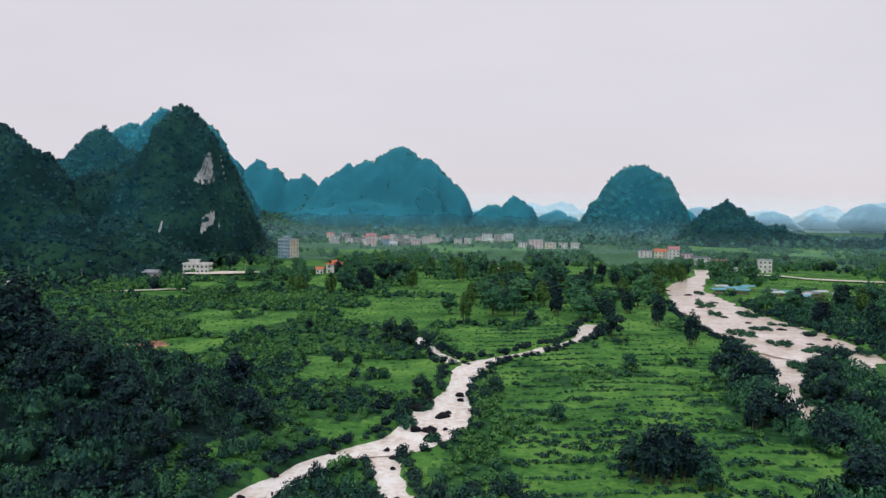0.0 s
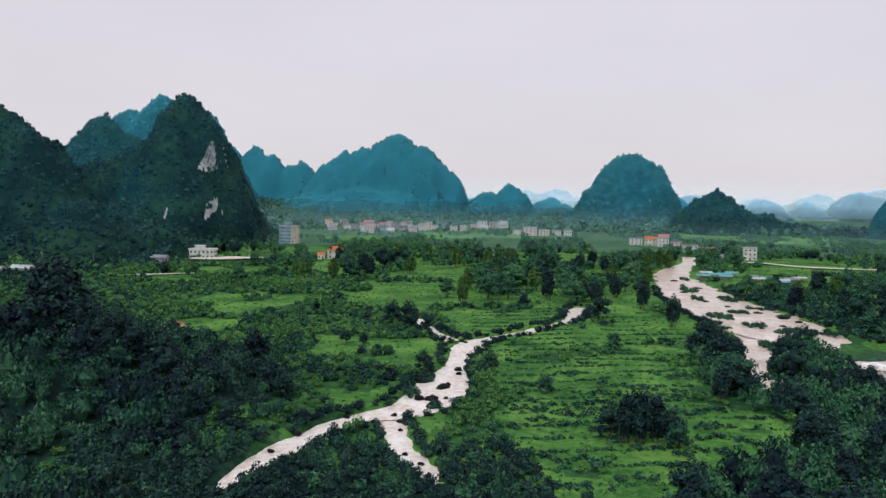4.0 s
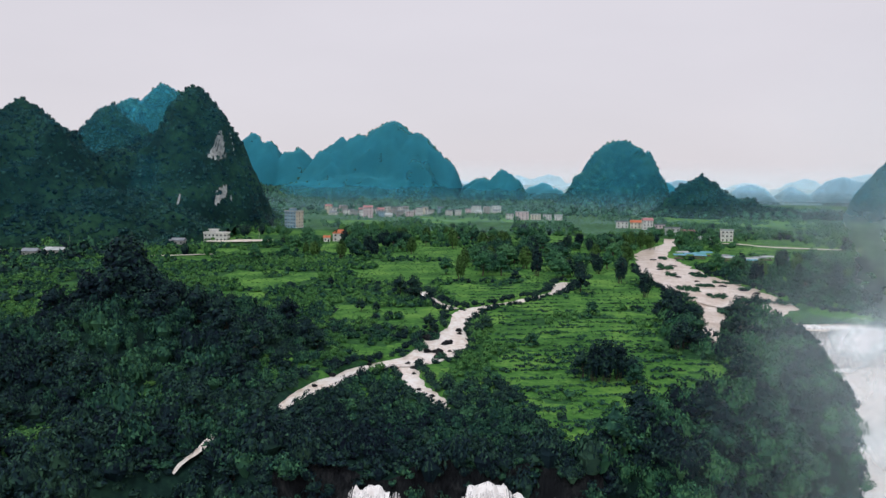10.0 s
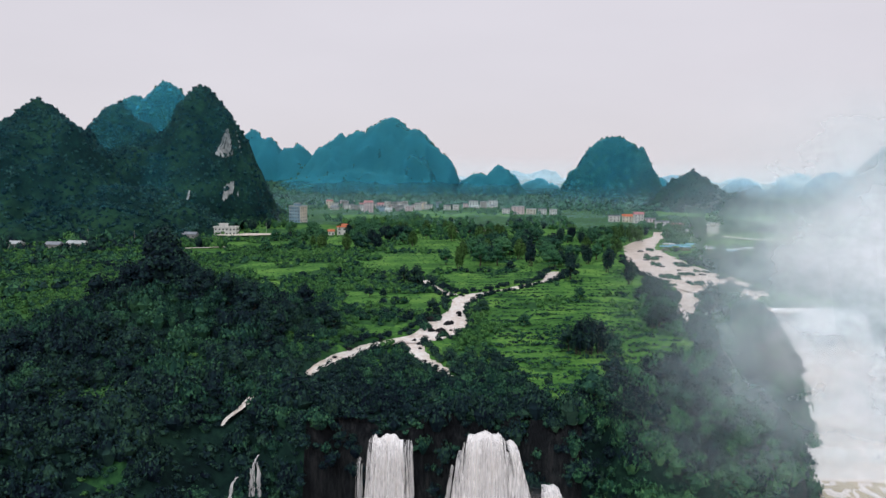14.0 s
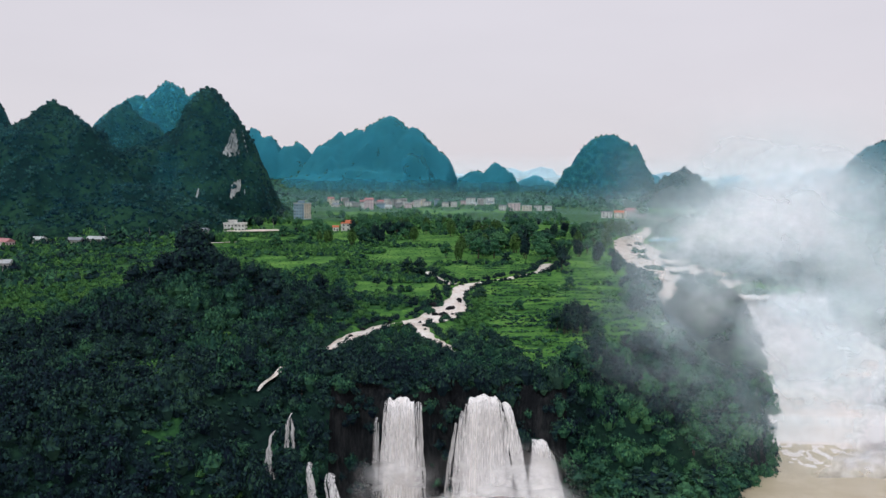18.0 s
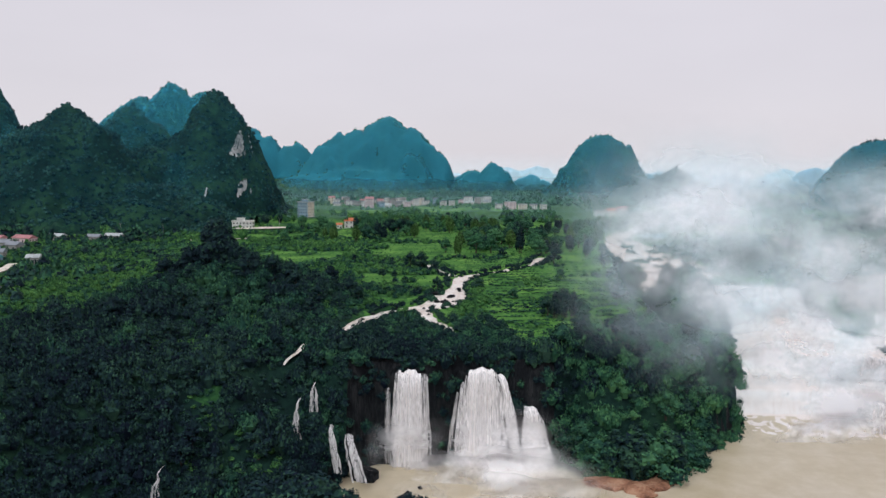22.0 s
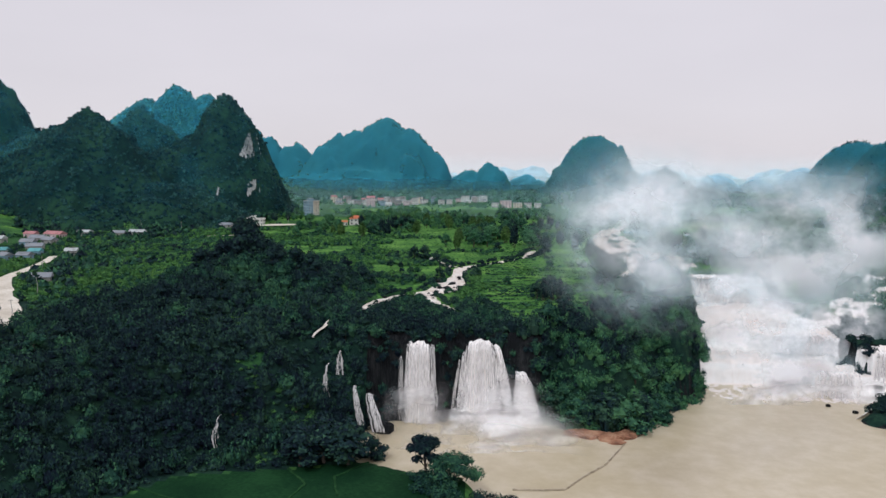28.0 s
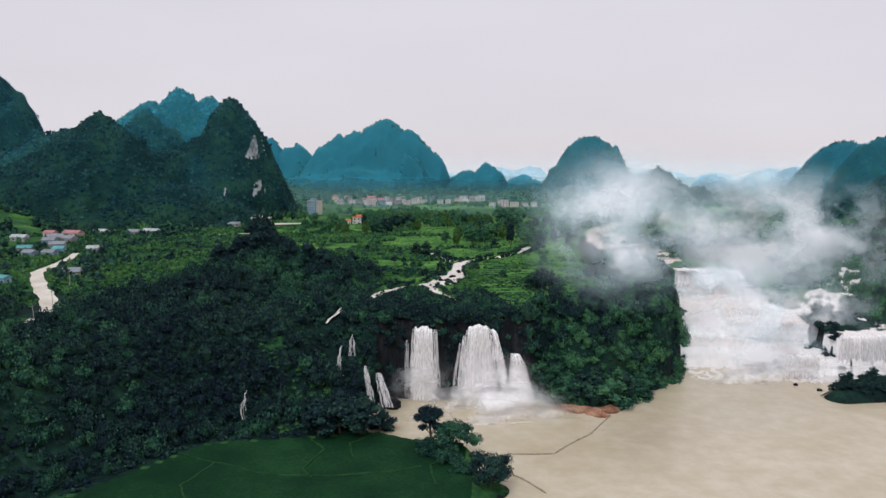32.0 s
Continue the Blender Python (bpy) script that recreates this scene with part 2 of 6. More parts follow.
STREAM_F = [(-59.8, 10.5, 0.2), (-60.2, 8.4, 0.9), (-60.8, 6.0, 1.0), (-62.6, 4.4, 0.8), (-64.2, 3.6, 0.8), (-65.0, 2.0, 0.2)]
STREAM_B = [(-28, 79, 3.2), (-24.7, 69.4, 2.2), (-22.6, 60.4, 2.5), (-18.7, 54.1, 2.9), (-15.5, 48, 2.1), (-13, 43, 0.9)]
STREAM_C = [(-37, 214, 2.6), (-34, 206, 2.2), (-30, 194, 2.2), (-25, 182, 1.8), (-19, 170, 2.4)]
RIVER = [(152, 560, 5), (143, 505, 7), (131, 480, 5), (117, 440, 9), (106, 405, 11), (103, 346, 16), (98, 298, 18), (101, 262, 22), (104, 233, 23), (109, 206, 21),
         (118, 188, 16), (130, 172, 17), (136, 163, 17)]
RIVER_B = [(92, 208, 8), (92, 190, 6.5), (87, 168, 4.8), (79, 150, 4.0), (75.5, 136, 4.0), (76, 124, 5.0), (74.5, 112, 2.2)]
WATERS = (STREAM, STREAM_B, STREAM_C, STREAM_F, RIVER, RIVER_B)
ROAD = [(-269, 181, 1.4), (-259, 153, 1.6), (-251, 125, 1.6), (-248, 109, 1.8), (-243, 92, 2.0), (-230, 71, 2.4), (-213, 46, 2.6), (-198, 26, 2.9), (-187, 8, 3.2), (-181, -6, 1.0), (-179, -22, 0.7), (-179, -39, 0.6), (-190, -60, 0.5)]
OPEN = [(0, 78), (9, 44), (18, 18), (25, 22), (38, 48), (70, 77), (66, 92), (48, 102), (61, 146), (70, 196), (46, 231), (20, 236), (-24, 240), (-26, 198), (0, 177), (-4, 150), (-2, 104)]
PADDY = [(-36, -47), (-6, -62), (-2, -84), (-4, -130), (-140, -130), (-116, -106), (-101, -78), (-92, -62), (-60, -54)]
ARM = [(168, 110), (196, 100), (216, 135), (242, 175), (264, 225), (286, 290), (272, 296), (244, 240), (214, 195), (182, 150)]
ISLET = [(160, 60), (168, 100), (190, 98), (196, 75), (178, 62)]


def plain_z(x, y):
    """The land without streams, gorge or fine relief."""
    z = 33.5 + 3.5 * sstep(20, 130, y) + 1.5 * sstep(150, 260, y) + 1.5 * sstep(300, 700, y)
    z = z + 13.5 * np.exp(-(((x + 110) / 36) ** 2 + ((y - 78) / 46) ** 2) ** 1.4)
    z = z + 5 * np.exp(-(((x + 62) / 20) ** 2 + ((y - 55) / 35) ** 2))
    z = z + 34 * sstep(205, 330, x) * sstep(20, 140, y) * (1 - sstep(230, 420, y))
    z = z + 26 * sstep(-330, -520, x) * sstep(60, 330, y) + 10 * sstep(-180, -300, x) * (1 - sstep(-20, 120, y))
    return z


def ground_z(x, y):
    x, y = np.asarray(x, float), np.asarray(y, float)
    z = plain_z(x, y)
    near = (1 - sstep(600, 1000, np.abs(y))) * (1 - sstep(500, 900, np.abs(x)))
    z = z + near * (0.9 * vnoise(x, y, 45, 3) + 0.35 * vnoise(x, y, 9, 5))
    # terraced fields step down towards the lip of the falls
    ter = sstep(-8, 2, x) * (1 - sstep(62, 74, x)) * sstep(8, 16, y) * (1 - sstep(150, 175, y))
    st = z * 2.0 + 0.7 * vnoise(x, y, 30, 9)
    fr = st - np.floor(st)
    z = z * (1 - ter) + ter * ((np.floor(st) + sstep(0.6, 1.0, fr)) / 2.0)
    da = poly_dist(x, y, ARM) + 2 * vnoise(x, y, 12, 23)
    z = z + (17 + 0.05 * (y - 100) - z) * sstep(16, 0, da)
    d = poly_dist(x, y, GORGE) + 2.2 * vnoise(x, y, 11, 21)
    width = 7 + 34 * sstep(-42, -66, x) + 10 * sstep(20, 30, x) * (1 - sstep(70, 80, x)) + 30 * sstep(150, 200, x)
    up = sstep(0, 1, d / width)
    z = z - (3.4 * np.exp(-((x + 23.5) / 5.5) ** 4) + 4.2 * np.exp(-((x + 2) / 6.5) ** 4)) * (1 - sstep(4, 16, y)) * up
    low = np.full(x.shape, -2.0)
    pd = poly_dist(x, y, PADDY) - 16 * sstep(-38, -48, x)
    low = low + (3.6 + 0.25 * np.floor(2 * vnoise(x, y, 28, 31))) * sstep(4, -1, pd)
    low = low + 3.4 * np.exp(-((x - 3) / 8) ** 2 - ((y + 92) / 9) ** 2) + 3.2 * np.exp(-((x + 7) / 7) ** 2 - ((y + 66) / 6) ** 2)
    bank = line_dist(x, y, [(150, 10, 6), (170, 22, 14), (200, 20, 18)])
    low = low + 5.5 * sstep(4, -4, bank)
    # ledges of the large falls
    east = sstep(92, 97, x) * sstep(30, 40, y)
    lip_b = 62 - 20 * sstep(132, 156, x)
    lip_a = 92 - 12 * sstep(126, 134, x) - 34 * sstep(160, 164, x)
    tiers = 9.5 * sstep(-2.5, 0, y - lip_b) + 8.5 * sstep(-2, 0.5, y - lip_a) * (0.2 + 0.8 * sstep(95, 130, x)) + 2 * sstep(90, 160, y)
    low = low + east * (tiers + 0.5)
    isl = poly_dist(x, y, ISLET)
    low = low + 4 * sstep(3, -4, isl) * east
    z = low * (1 - up) + z * up
    z = z + 7.5 * np.exp(-((x + 61.5) / 9) ** 2 - ((y - 6) / 9) ** 2)
    cut = np.full(x.shape, 1e9)
    for w in WATERS:
        cut = np.minimum(cut, line_dist(x, y, w))
    z = z - 1.6 * sstep(1.5, -1.5, cut) * sstep(0.6, 1, up)
    return z


# ---- ground, one sheet to the horizon ----
def axis(lo, hi, step, far_lo, far_hi, growth=1.16):
    mid = list(np.arange(lo, hi + 0.1, step))
    s, a, out = step, lo, []
    while a > far_lo:
        s *= growth
        a -= s
        out.append(a)
    s, b, up = step, hi, []
    while b < far_hi:
        s *= growth
        b += s
        up.append(b)
    return np.array(out[::-1] + mid + up)


xs = axis(-240, 240, 2.4, -4200, 4200, 1.1)
ys = axis(-120, 260, 2.4, -700, 4700, 1.04)
GX, GY = np.meshgrid(xs, ys, indexing="ij")
GZ = ground_z(GX, GY)
# the rock lies deeper under the foaming water
GZ = GZ - 3.0 * sstep(1, -3, poly_dist(GX, GY, GORGE)) * sstep(92, 96, GX) * sstep(30, 36, GY) * sstep(0, 3, poly_dist(GX, GY, ISLET))
fx, fy = (GX[:-1, :-1] + GX[1:, 1:]) / 2, (GY[:-1, :-1] + GY[1:, 1:]) / 2
fz = (GZ[:-1, :-1] + GZ[1:, 1:]) / 2
slope = np.hypot((GZ[1:, :-1] - GZ[:-1, :-1]) / (GX[1:, :-1] - GX[:-1, :-1]), (GZ[:-1, 1:] - GZ[:-1, :-1]) / (GY[:-1, 1:] - GY[:-1, :-1]))


def field_mask(x, y):
    """1 on open grass, 0 under scrub and wood."""
    n = vnoise(x, y, 38, 41, 3)
    m = sstep(0.02, 0.16, n - 0.06 + 0.36 * sstep(170, 260, y) * sstep(-85, -30, x) + 0.14 * sstep(250, 330, y) * sstep(-30, -85, x) - 0.08 * sstep(-20, -45, x) * (1 - sstep(150, 200, y)))
    m = np.maximum(m, sstep(1.1, 0.85, np.hypot((x + 118) / 15, (y - 165) / 26) + 0.4 * vnoise(x, y, 8, 52)))
    m = m * (1 - 0.9 * sstep(-125, -160, x) * (1 - sstep(270, 330, y)))
    near = poly_dist(x, y, OPEN) + 3 * vnoise(x, y, 9, 44)
    m = np.maximum(m, sstep(2, -1, near) * sstep(-0.42, -0.28, vnoise(x, y, 13, 43, 2) + 0.2 * sstep(110, 60, y)))
    wood = sstep(-58, -70, x) * (1 - sstep(150, 185, y)) * sstep(-160, -140, x)
    lip = (1 - sstep(34, 60, y + 8 * vnoise(x, y, 14, 47))) * sstep(-1, 2, near)
    edge = sstep(58, 66, x) * (1 - sstep(150, 160, y)) * sstep(-1, 2, near)
    return m * (1 - wood) * (1 - lip) * (1 - edge) * (1 - sstep(205, 230, x) * (1 - sstep(330, 420, y)))


fm = field_mask(fx, fy)
idx = np.where(fm > 0.5, 0, 1)
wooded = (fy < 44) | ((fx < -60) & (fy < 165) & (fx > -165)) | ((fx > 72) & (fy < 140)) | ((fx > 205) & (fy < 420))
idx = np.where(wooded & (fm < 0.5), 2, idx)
idx = np.where((np.hypot((fx + 100) / 14, (fy - 6) / 10) < 1) | ((vnoise(fx, fy, 26, 83) < -0.42) & (idx == 2)), 1, idx)
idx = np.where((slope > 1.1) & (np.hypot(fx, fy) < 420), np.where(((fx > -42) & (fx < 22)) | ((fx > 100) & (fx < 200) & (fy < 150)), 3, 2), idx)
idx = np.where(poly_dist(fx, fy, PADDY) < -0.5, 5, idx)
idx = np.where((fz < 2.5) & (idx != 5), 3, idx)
idx = np.where((fz > 0.05) & (fz < 4) & (idx == 3) & (((fx < 24) & (fy < -35)) | ((fx > 145) & (fy < 42))), np.where(fx > 145, 2, 1), idx)
idx = np.where((fx < -34) & (fy < -30) & (fz < 12) & (poly_dist(fx, fy, PADDY) > 0), 2, idx)
idx = np.where(np.hypot((fx + 132) / 9, (fy - 182) / 7) + 0.4 * vnoise(fx, fy, 8, 51) < 1, 4, idx)
idx = np.where(np.hypot((fx + 213) / 11, (fy - 118) / 4) < 1, 4, idx)
idx = np.where((np.hypot((fx - 40) / 10, (fy + 14) / 6) < 1) & (fz > -1), 4, idx)
idx = np.where((fx < -250) & (vnoise(fx, fy, 35, 94) < 0.35), 1, idx)
idx = np.where((fy > 560) & ((vnoise(fx, fy * 0.5, 70, 53) < 0.12) | (fy > 1000)), 1, idx)
idx = np.where(np.hypot((fx + 160) / 42, (fy - 700) / 55) + 0.2 * vnoise(fx, fy, 20, 54) < 1, 0, idx)
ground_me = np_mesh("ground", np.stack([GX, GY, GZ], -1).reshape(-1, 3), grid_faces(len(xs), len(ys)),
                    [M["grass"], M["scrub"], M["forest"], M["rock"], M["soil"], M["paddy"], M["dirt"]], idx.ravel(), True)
ground = tagged(new("ground", ground_me), "green valley floor with fields, scrub, cliffs and a flat rice paddy", "ground", kind="structure")


# ---- karst hills ----
def hill_warp(x, y, seed):
    return (12 * vnoise(x, y, 55, seed) + 5 * vnoise(x, y, 17, seed + 3), 12 * vnoise(x, y, 55, seed + 1) + 5 * vnoise(x, y, 17, seed + 4))


def hill_relief(x, y, bumps, seed):
    """Gullies, knobs and small crags."""
    rid = 1 - np.abs(vnoise(x, y, 42, seed + 11, 3)) * 2
    z = 11.0 * rid - 6 + 9.0 * vnoise(x, y, 24, seed + 7, 3) + 3.4 * vnoise(x, y, 9, seed + 9, 2)
    rng = np.random.default_rng(seed)
    for cx, cy, h, rx, ry, p, turn in bumps:
        for _ in range(9 if h > 45 else 4):
            a, q = rng.uniform(0, 2 * np.pi), rng.uniform(0.35, 0.95)
            kx, ky, kr = cx + rx * q * math.cos(a), cy + ry * q * math.sin(a), rng.uniform(0.12, 0.24) * rx
            z = z + rng.uniform(0.03, 0.09) * h * np.exp(-((x - kx) ** 2 + (y - ky) ** 2) / kr ** 2)
    return z


def hill_height(x, y, bumps, seed):
    z = np.full(np.shape(x), -60.0)
    wx, wy = hill_warp(x, y, seed)
    rel = hill_relief(x, y, bumps, seed)
    for cx, cy, h, rx, ry, p, turn in bumps:
        c, s = math.cos(radians(turn)), math.sin(radians(turn))
        px_, py_ = np.array([float(cx)]), np.array([float(cy)])
        ox, oy = hill_warp(px_, py_, seed)
        dx, dy = x + wx - ox[0] - cx, y + wy - oy[0] - cy
        u, v = (dx * c + dy * s) / rx, (-dx * s + dy * c) / ry
        r = np.hypot(u, v)
        b = np.where(r < 1, h * (1 - r ** p) + rel * sstep(0.0, 0.5, r), -40 * (r - 1) + rel)
        z = np.maximum(z, b)
    return z


HILLS = []
SCARS = [(-271, 117, 2.6, 9), (-270, 109, 4, 5), (-256, 75, 1.8, 6), (-650, 186, 5, 9), (-628, 166, 4, 6)]


def scar_mask(x, y, z):
    """Bare limestone faces on the hillsides (z above sea of the plan)."""
    m = np.zeros(np.shape(x), bool)
    for cx, cz, rx, rz in SCARS:
        m |= np.hypot((x - cx + 0.25 * (z - cz)) / rx, (z - cz) / rz) + 0.7 * vnoise(x * 1.6, z * 0.6, 6, 97, 2) < 0.9
    return m


VEILS = {}


def haze_tint_mat(veil):
    """Tinted, mostly clear sheet that stands in for the air-light before a hill."""
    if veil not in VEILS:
        k = Nodes("hill_haze_tint")
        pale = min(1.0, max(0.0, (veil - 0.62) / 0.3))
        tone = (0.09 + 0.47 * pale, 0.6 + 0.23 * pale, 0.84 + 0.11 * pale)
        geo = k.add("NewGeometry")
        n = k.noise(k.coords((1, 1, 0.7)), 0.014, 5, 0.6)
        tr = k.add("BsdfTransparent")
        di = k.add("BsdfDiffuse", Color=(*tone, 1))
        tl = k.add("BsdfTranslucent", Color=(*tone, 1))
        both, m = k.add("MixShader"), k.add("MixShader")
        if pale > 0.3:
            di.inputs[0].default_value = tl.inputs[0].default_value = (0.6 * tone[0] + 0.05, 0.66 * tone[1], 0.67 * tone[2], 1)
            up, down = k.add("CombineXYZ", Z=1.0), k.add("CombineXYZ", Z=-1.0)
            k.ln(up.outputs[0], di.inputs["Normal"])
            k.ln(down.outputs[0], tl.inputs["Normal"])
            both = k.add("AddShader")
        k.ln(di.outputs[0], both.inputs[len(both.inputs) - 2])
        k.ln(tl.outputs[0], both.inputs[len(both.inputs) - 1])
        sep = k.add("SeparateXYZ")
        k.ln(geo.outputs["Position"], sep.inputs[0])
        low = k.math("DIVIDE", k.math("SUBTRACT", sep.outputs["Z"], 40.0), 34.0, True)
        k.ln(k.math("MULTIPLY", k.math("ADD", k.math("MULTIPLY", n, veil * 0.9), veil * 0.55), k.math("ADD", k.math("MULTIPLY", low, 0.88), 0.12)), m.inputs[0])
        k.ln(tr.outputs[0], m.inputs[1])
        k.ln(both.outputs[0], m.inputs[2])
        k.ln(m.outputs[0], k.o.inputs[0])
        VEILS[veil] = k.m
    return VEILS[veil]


def karst_hill(label, bumps, step, seed, base=38.0, veil=0.0):
    """bumps: x, y, height over the plain, radii, steepness power, turn."""
    x0 = min(b[0] - 1.08 * max(b[3], b[4]) for b in bumps)
    x1 = max(b[0] + 1.08 * max(b[3], b[4]) for b in bumps)
    y0 = min(b[1] - 1.08 * max(b[3], b[4]) for b in bumps)
    y1 = max(b[1] + 1.08 * max(b[3], b[4]) for b in bumps)
    nx, ny = int((x1 - x0) / step) + 2, int((y1 - y0) / step) + 2
    X, Y = np.meshgrid(np.linspace(x0, x1, nx), np.linspace(y0, y1, ny), indexing="ij")
    Z = hill_height(X, Y, bumps, seed)
    F = grid_faces(nx, ny)
    keep = Z.ravel()[F].max(1) > -12
    V = np.stack([X, Y, Z + base], -1).reshape(-1, 3)
    used = np.unique(F[keep])
    back = np.full(len(V), -1)
    back[used] = np.arange(len(used))
    fc = V[F[keep]].mean(1)
    me = np_mesh("karst_hill", V[used], back[F[keep]], [M["hill"], M["limestone"]], (scar_mask(fc[:, 0], fc[:, 1], fc[:, 2]) & (fc[:, 1] < 800) & ((seed != 101) | (fc[:, 0] < -330))).astype(int), True)
    ob = tagged(new("karst_hill", me), label, "hill", "karst hills round the valley")
    HILLS.append((bumps, seed, base, ob))
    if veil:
        # a tinted copy of the slope, set off on the valley side, stands in for haze
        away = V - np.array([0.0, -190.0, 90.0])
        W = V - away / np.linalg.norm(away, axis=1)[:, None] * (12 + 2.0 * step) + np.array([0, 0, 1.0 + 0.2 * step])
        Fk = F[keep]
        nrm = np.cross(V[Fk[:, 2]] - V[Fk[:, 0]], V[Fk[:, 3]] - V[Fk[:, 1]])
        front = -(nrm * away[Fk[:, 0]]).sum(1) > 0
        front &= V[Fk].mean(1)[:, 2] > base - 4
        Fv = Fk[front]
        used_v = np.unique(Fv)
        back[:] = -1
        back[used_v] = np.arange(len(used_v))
        vm = np_mesh("hill_haze_tint", W[used_v], back[Fv], [haze_tint_mat(veil)], None, True)
        tagged(new("hill_haze_tint", vm), "blue-green tinted sheet standing in for haze before the karst hill", "haze", kind="stuff")
    return ob


karst_hill("steep pointed karst hill covered in dark forest with a bare white rock scar",
           [(-305, 612, 140, 76, 115, 1.26, 0), (-345, 640, 100, 120, 120, 1.1, 20), (-276, 592, 66, 44, 60, 1.4, 0), (-390, 640, 70, 150, 130, 1.0, 0)], 2.4, 101, veil=0.05)
karst_hill("dark forested karst hill with a broad shoulder", [(-405, 486, 115, 120, 110, 1.15, 0), (-440, 500, 84, 150, 120, 1.2, 0), (-355, 470, 50, 120, 110, 1.1, 0), (-352, 556, 76, 105, 90, 1.3, 0)], 3.0, 102, veil=0.04)
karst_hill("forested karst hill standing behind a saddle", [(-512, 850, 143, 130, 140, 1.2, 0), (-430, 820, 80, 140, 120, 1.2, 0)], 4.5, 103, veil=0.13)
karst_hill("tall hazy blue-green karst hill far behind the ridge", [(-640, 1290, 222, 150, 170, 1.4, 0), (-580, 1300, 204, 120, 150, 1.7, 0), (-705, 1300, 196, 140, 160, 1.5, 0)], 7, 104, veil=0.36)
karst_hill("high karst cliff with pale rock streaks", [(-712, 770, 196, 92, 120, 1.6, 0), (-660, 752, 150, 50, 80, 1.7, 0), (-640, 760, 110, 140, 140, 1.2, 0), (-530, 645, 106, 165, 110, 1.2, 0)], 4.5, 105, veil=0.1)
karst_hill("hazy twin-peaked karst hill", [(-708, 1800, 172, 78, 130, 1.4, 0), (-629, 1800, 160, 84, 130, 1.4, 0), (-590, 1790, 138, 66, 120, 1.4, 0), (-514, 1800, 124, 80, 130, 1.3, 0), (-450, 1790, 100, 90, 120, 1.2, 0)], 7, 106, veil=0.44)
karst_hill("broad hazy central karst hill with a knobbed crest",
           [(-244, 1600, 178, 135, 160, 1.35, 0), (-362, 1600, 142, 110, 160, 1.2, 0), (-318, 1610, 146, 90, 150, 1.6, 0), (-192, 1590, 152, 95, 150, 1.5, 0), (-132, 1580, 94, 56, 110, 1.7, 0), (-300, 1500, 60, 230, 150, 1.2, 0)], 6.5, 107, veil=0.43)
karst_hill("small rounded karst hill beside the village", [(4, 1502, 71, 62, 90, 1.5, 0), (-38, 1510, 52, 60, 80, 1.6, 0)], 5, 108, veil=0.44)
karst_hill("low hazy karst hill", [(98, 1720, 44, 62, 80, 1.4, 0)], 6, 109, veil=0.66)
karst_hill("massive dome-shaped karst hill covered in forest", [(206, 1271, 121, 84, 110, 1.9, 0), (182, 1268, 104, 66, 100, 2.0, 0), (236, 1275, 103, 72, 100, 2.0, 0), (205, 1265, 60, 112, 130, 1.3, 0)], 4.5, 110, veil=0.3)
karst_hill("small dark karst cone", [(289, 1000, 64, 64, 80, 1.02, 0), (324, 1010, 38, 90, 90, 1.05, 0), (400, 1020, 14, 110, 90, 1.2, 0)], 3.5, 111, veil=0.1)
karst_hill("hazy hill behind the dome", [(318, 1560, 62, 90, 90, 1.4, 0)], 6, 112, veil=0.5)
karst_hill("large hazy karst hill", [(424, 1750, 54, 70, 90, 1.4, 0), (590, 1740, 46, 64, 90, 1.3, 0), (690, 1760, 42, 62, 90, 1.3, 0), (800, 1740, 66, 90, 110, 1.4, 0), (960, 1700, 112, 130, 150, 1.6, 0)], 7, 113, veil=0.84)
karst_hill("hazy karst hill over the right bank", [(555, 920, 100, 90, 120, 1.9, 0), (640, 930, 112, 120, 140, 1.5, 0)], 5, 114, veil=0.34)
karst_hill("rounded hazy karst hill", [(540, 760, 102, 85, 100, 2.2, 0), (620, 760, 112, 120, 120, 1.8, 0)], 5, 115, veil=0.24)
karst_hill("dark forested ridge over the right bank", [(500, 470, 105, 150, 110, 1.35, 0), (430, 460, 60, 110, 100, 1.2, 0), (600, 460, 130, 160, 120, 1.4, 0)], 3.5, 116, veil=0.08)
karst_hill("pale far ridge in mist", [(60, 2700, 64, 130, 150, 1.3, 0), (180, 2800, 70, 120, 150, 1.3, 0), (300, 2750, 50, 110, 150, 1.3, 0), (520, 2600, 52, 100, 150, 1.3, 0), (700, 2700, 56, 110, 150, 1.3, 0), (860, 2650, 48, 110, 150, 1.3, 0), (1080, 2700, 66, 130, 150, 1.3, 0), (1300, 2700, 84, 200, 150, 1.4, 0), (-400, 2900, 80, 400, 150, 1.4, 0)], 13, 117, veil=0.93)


# bare limestone on the pointed hill, with ragged streaks
bumps, seed, base, ob = HILLS[0]
sx, sy = np.meshgrid(np.arange(-284, -236, 0.55), np.arange(500, 625, 0.55), indexing="ij")
sz = hill_height(sx, sy, bumps, seed) + base
streak = 0.9 * vnoise(sx * 1.5, sz * 0.16, 3, 97, 3) + 0.3 * vnoise(sx, sz, 9, 98, 2)
fall_off = (132 - sz) / 28
bare = (fall_off > 0) & (np.abs(sx + 268 - 2 * fall_off) / (1.2 + 6.6 * np.clip(fall_off, 0, 1)) + 1.1 * streak + np.clip(6 * (fall_off - 0.86), 0, 9) < 0.72)
for cx, cz, rx, rz in ((-256, 74, 3.0, 10), (-251, 70, 1.0, 5), (-283, 66, 1.0, 6)):
    bare |= np.hypot((sx - cx + 0.1 * (sz - cz)) / rx, (sz - cz) / rz) + streak < 0.7
sv = np.stack([sx, sy - 1.1, sz + 0.5 + 0.5 * vnoise(sx, sz, 2.5, 99, 2)], -1).reshape(-1, 3)
sf = grid_faces(*sx.shape)[bare[:-1, :-1].ravel()]
su = np.unique(sf)
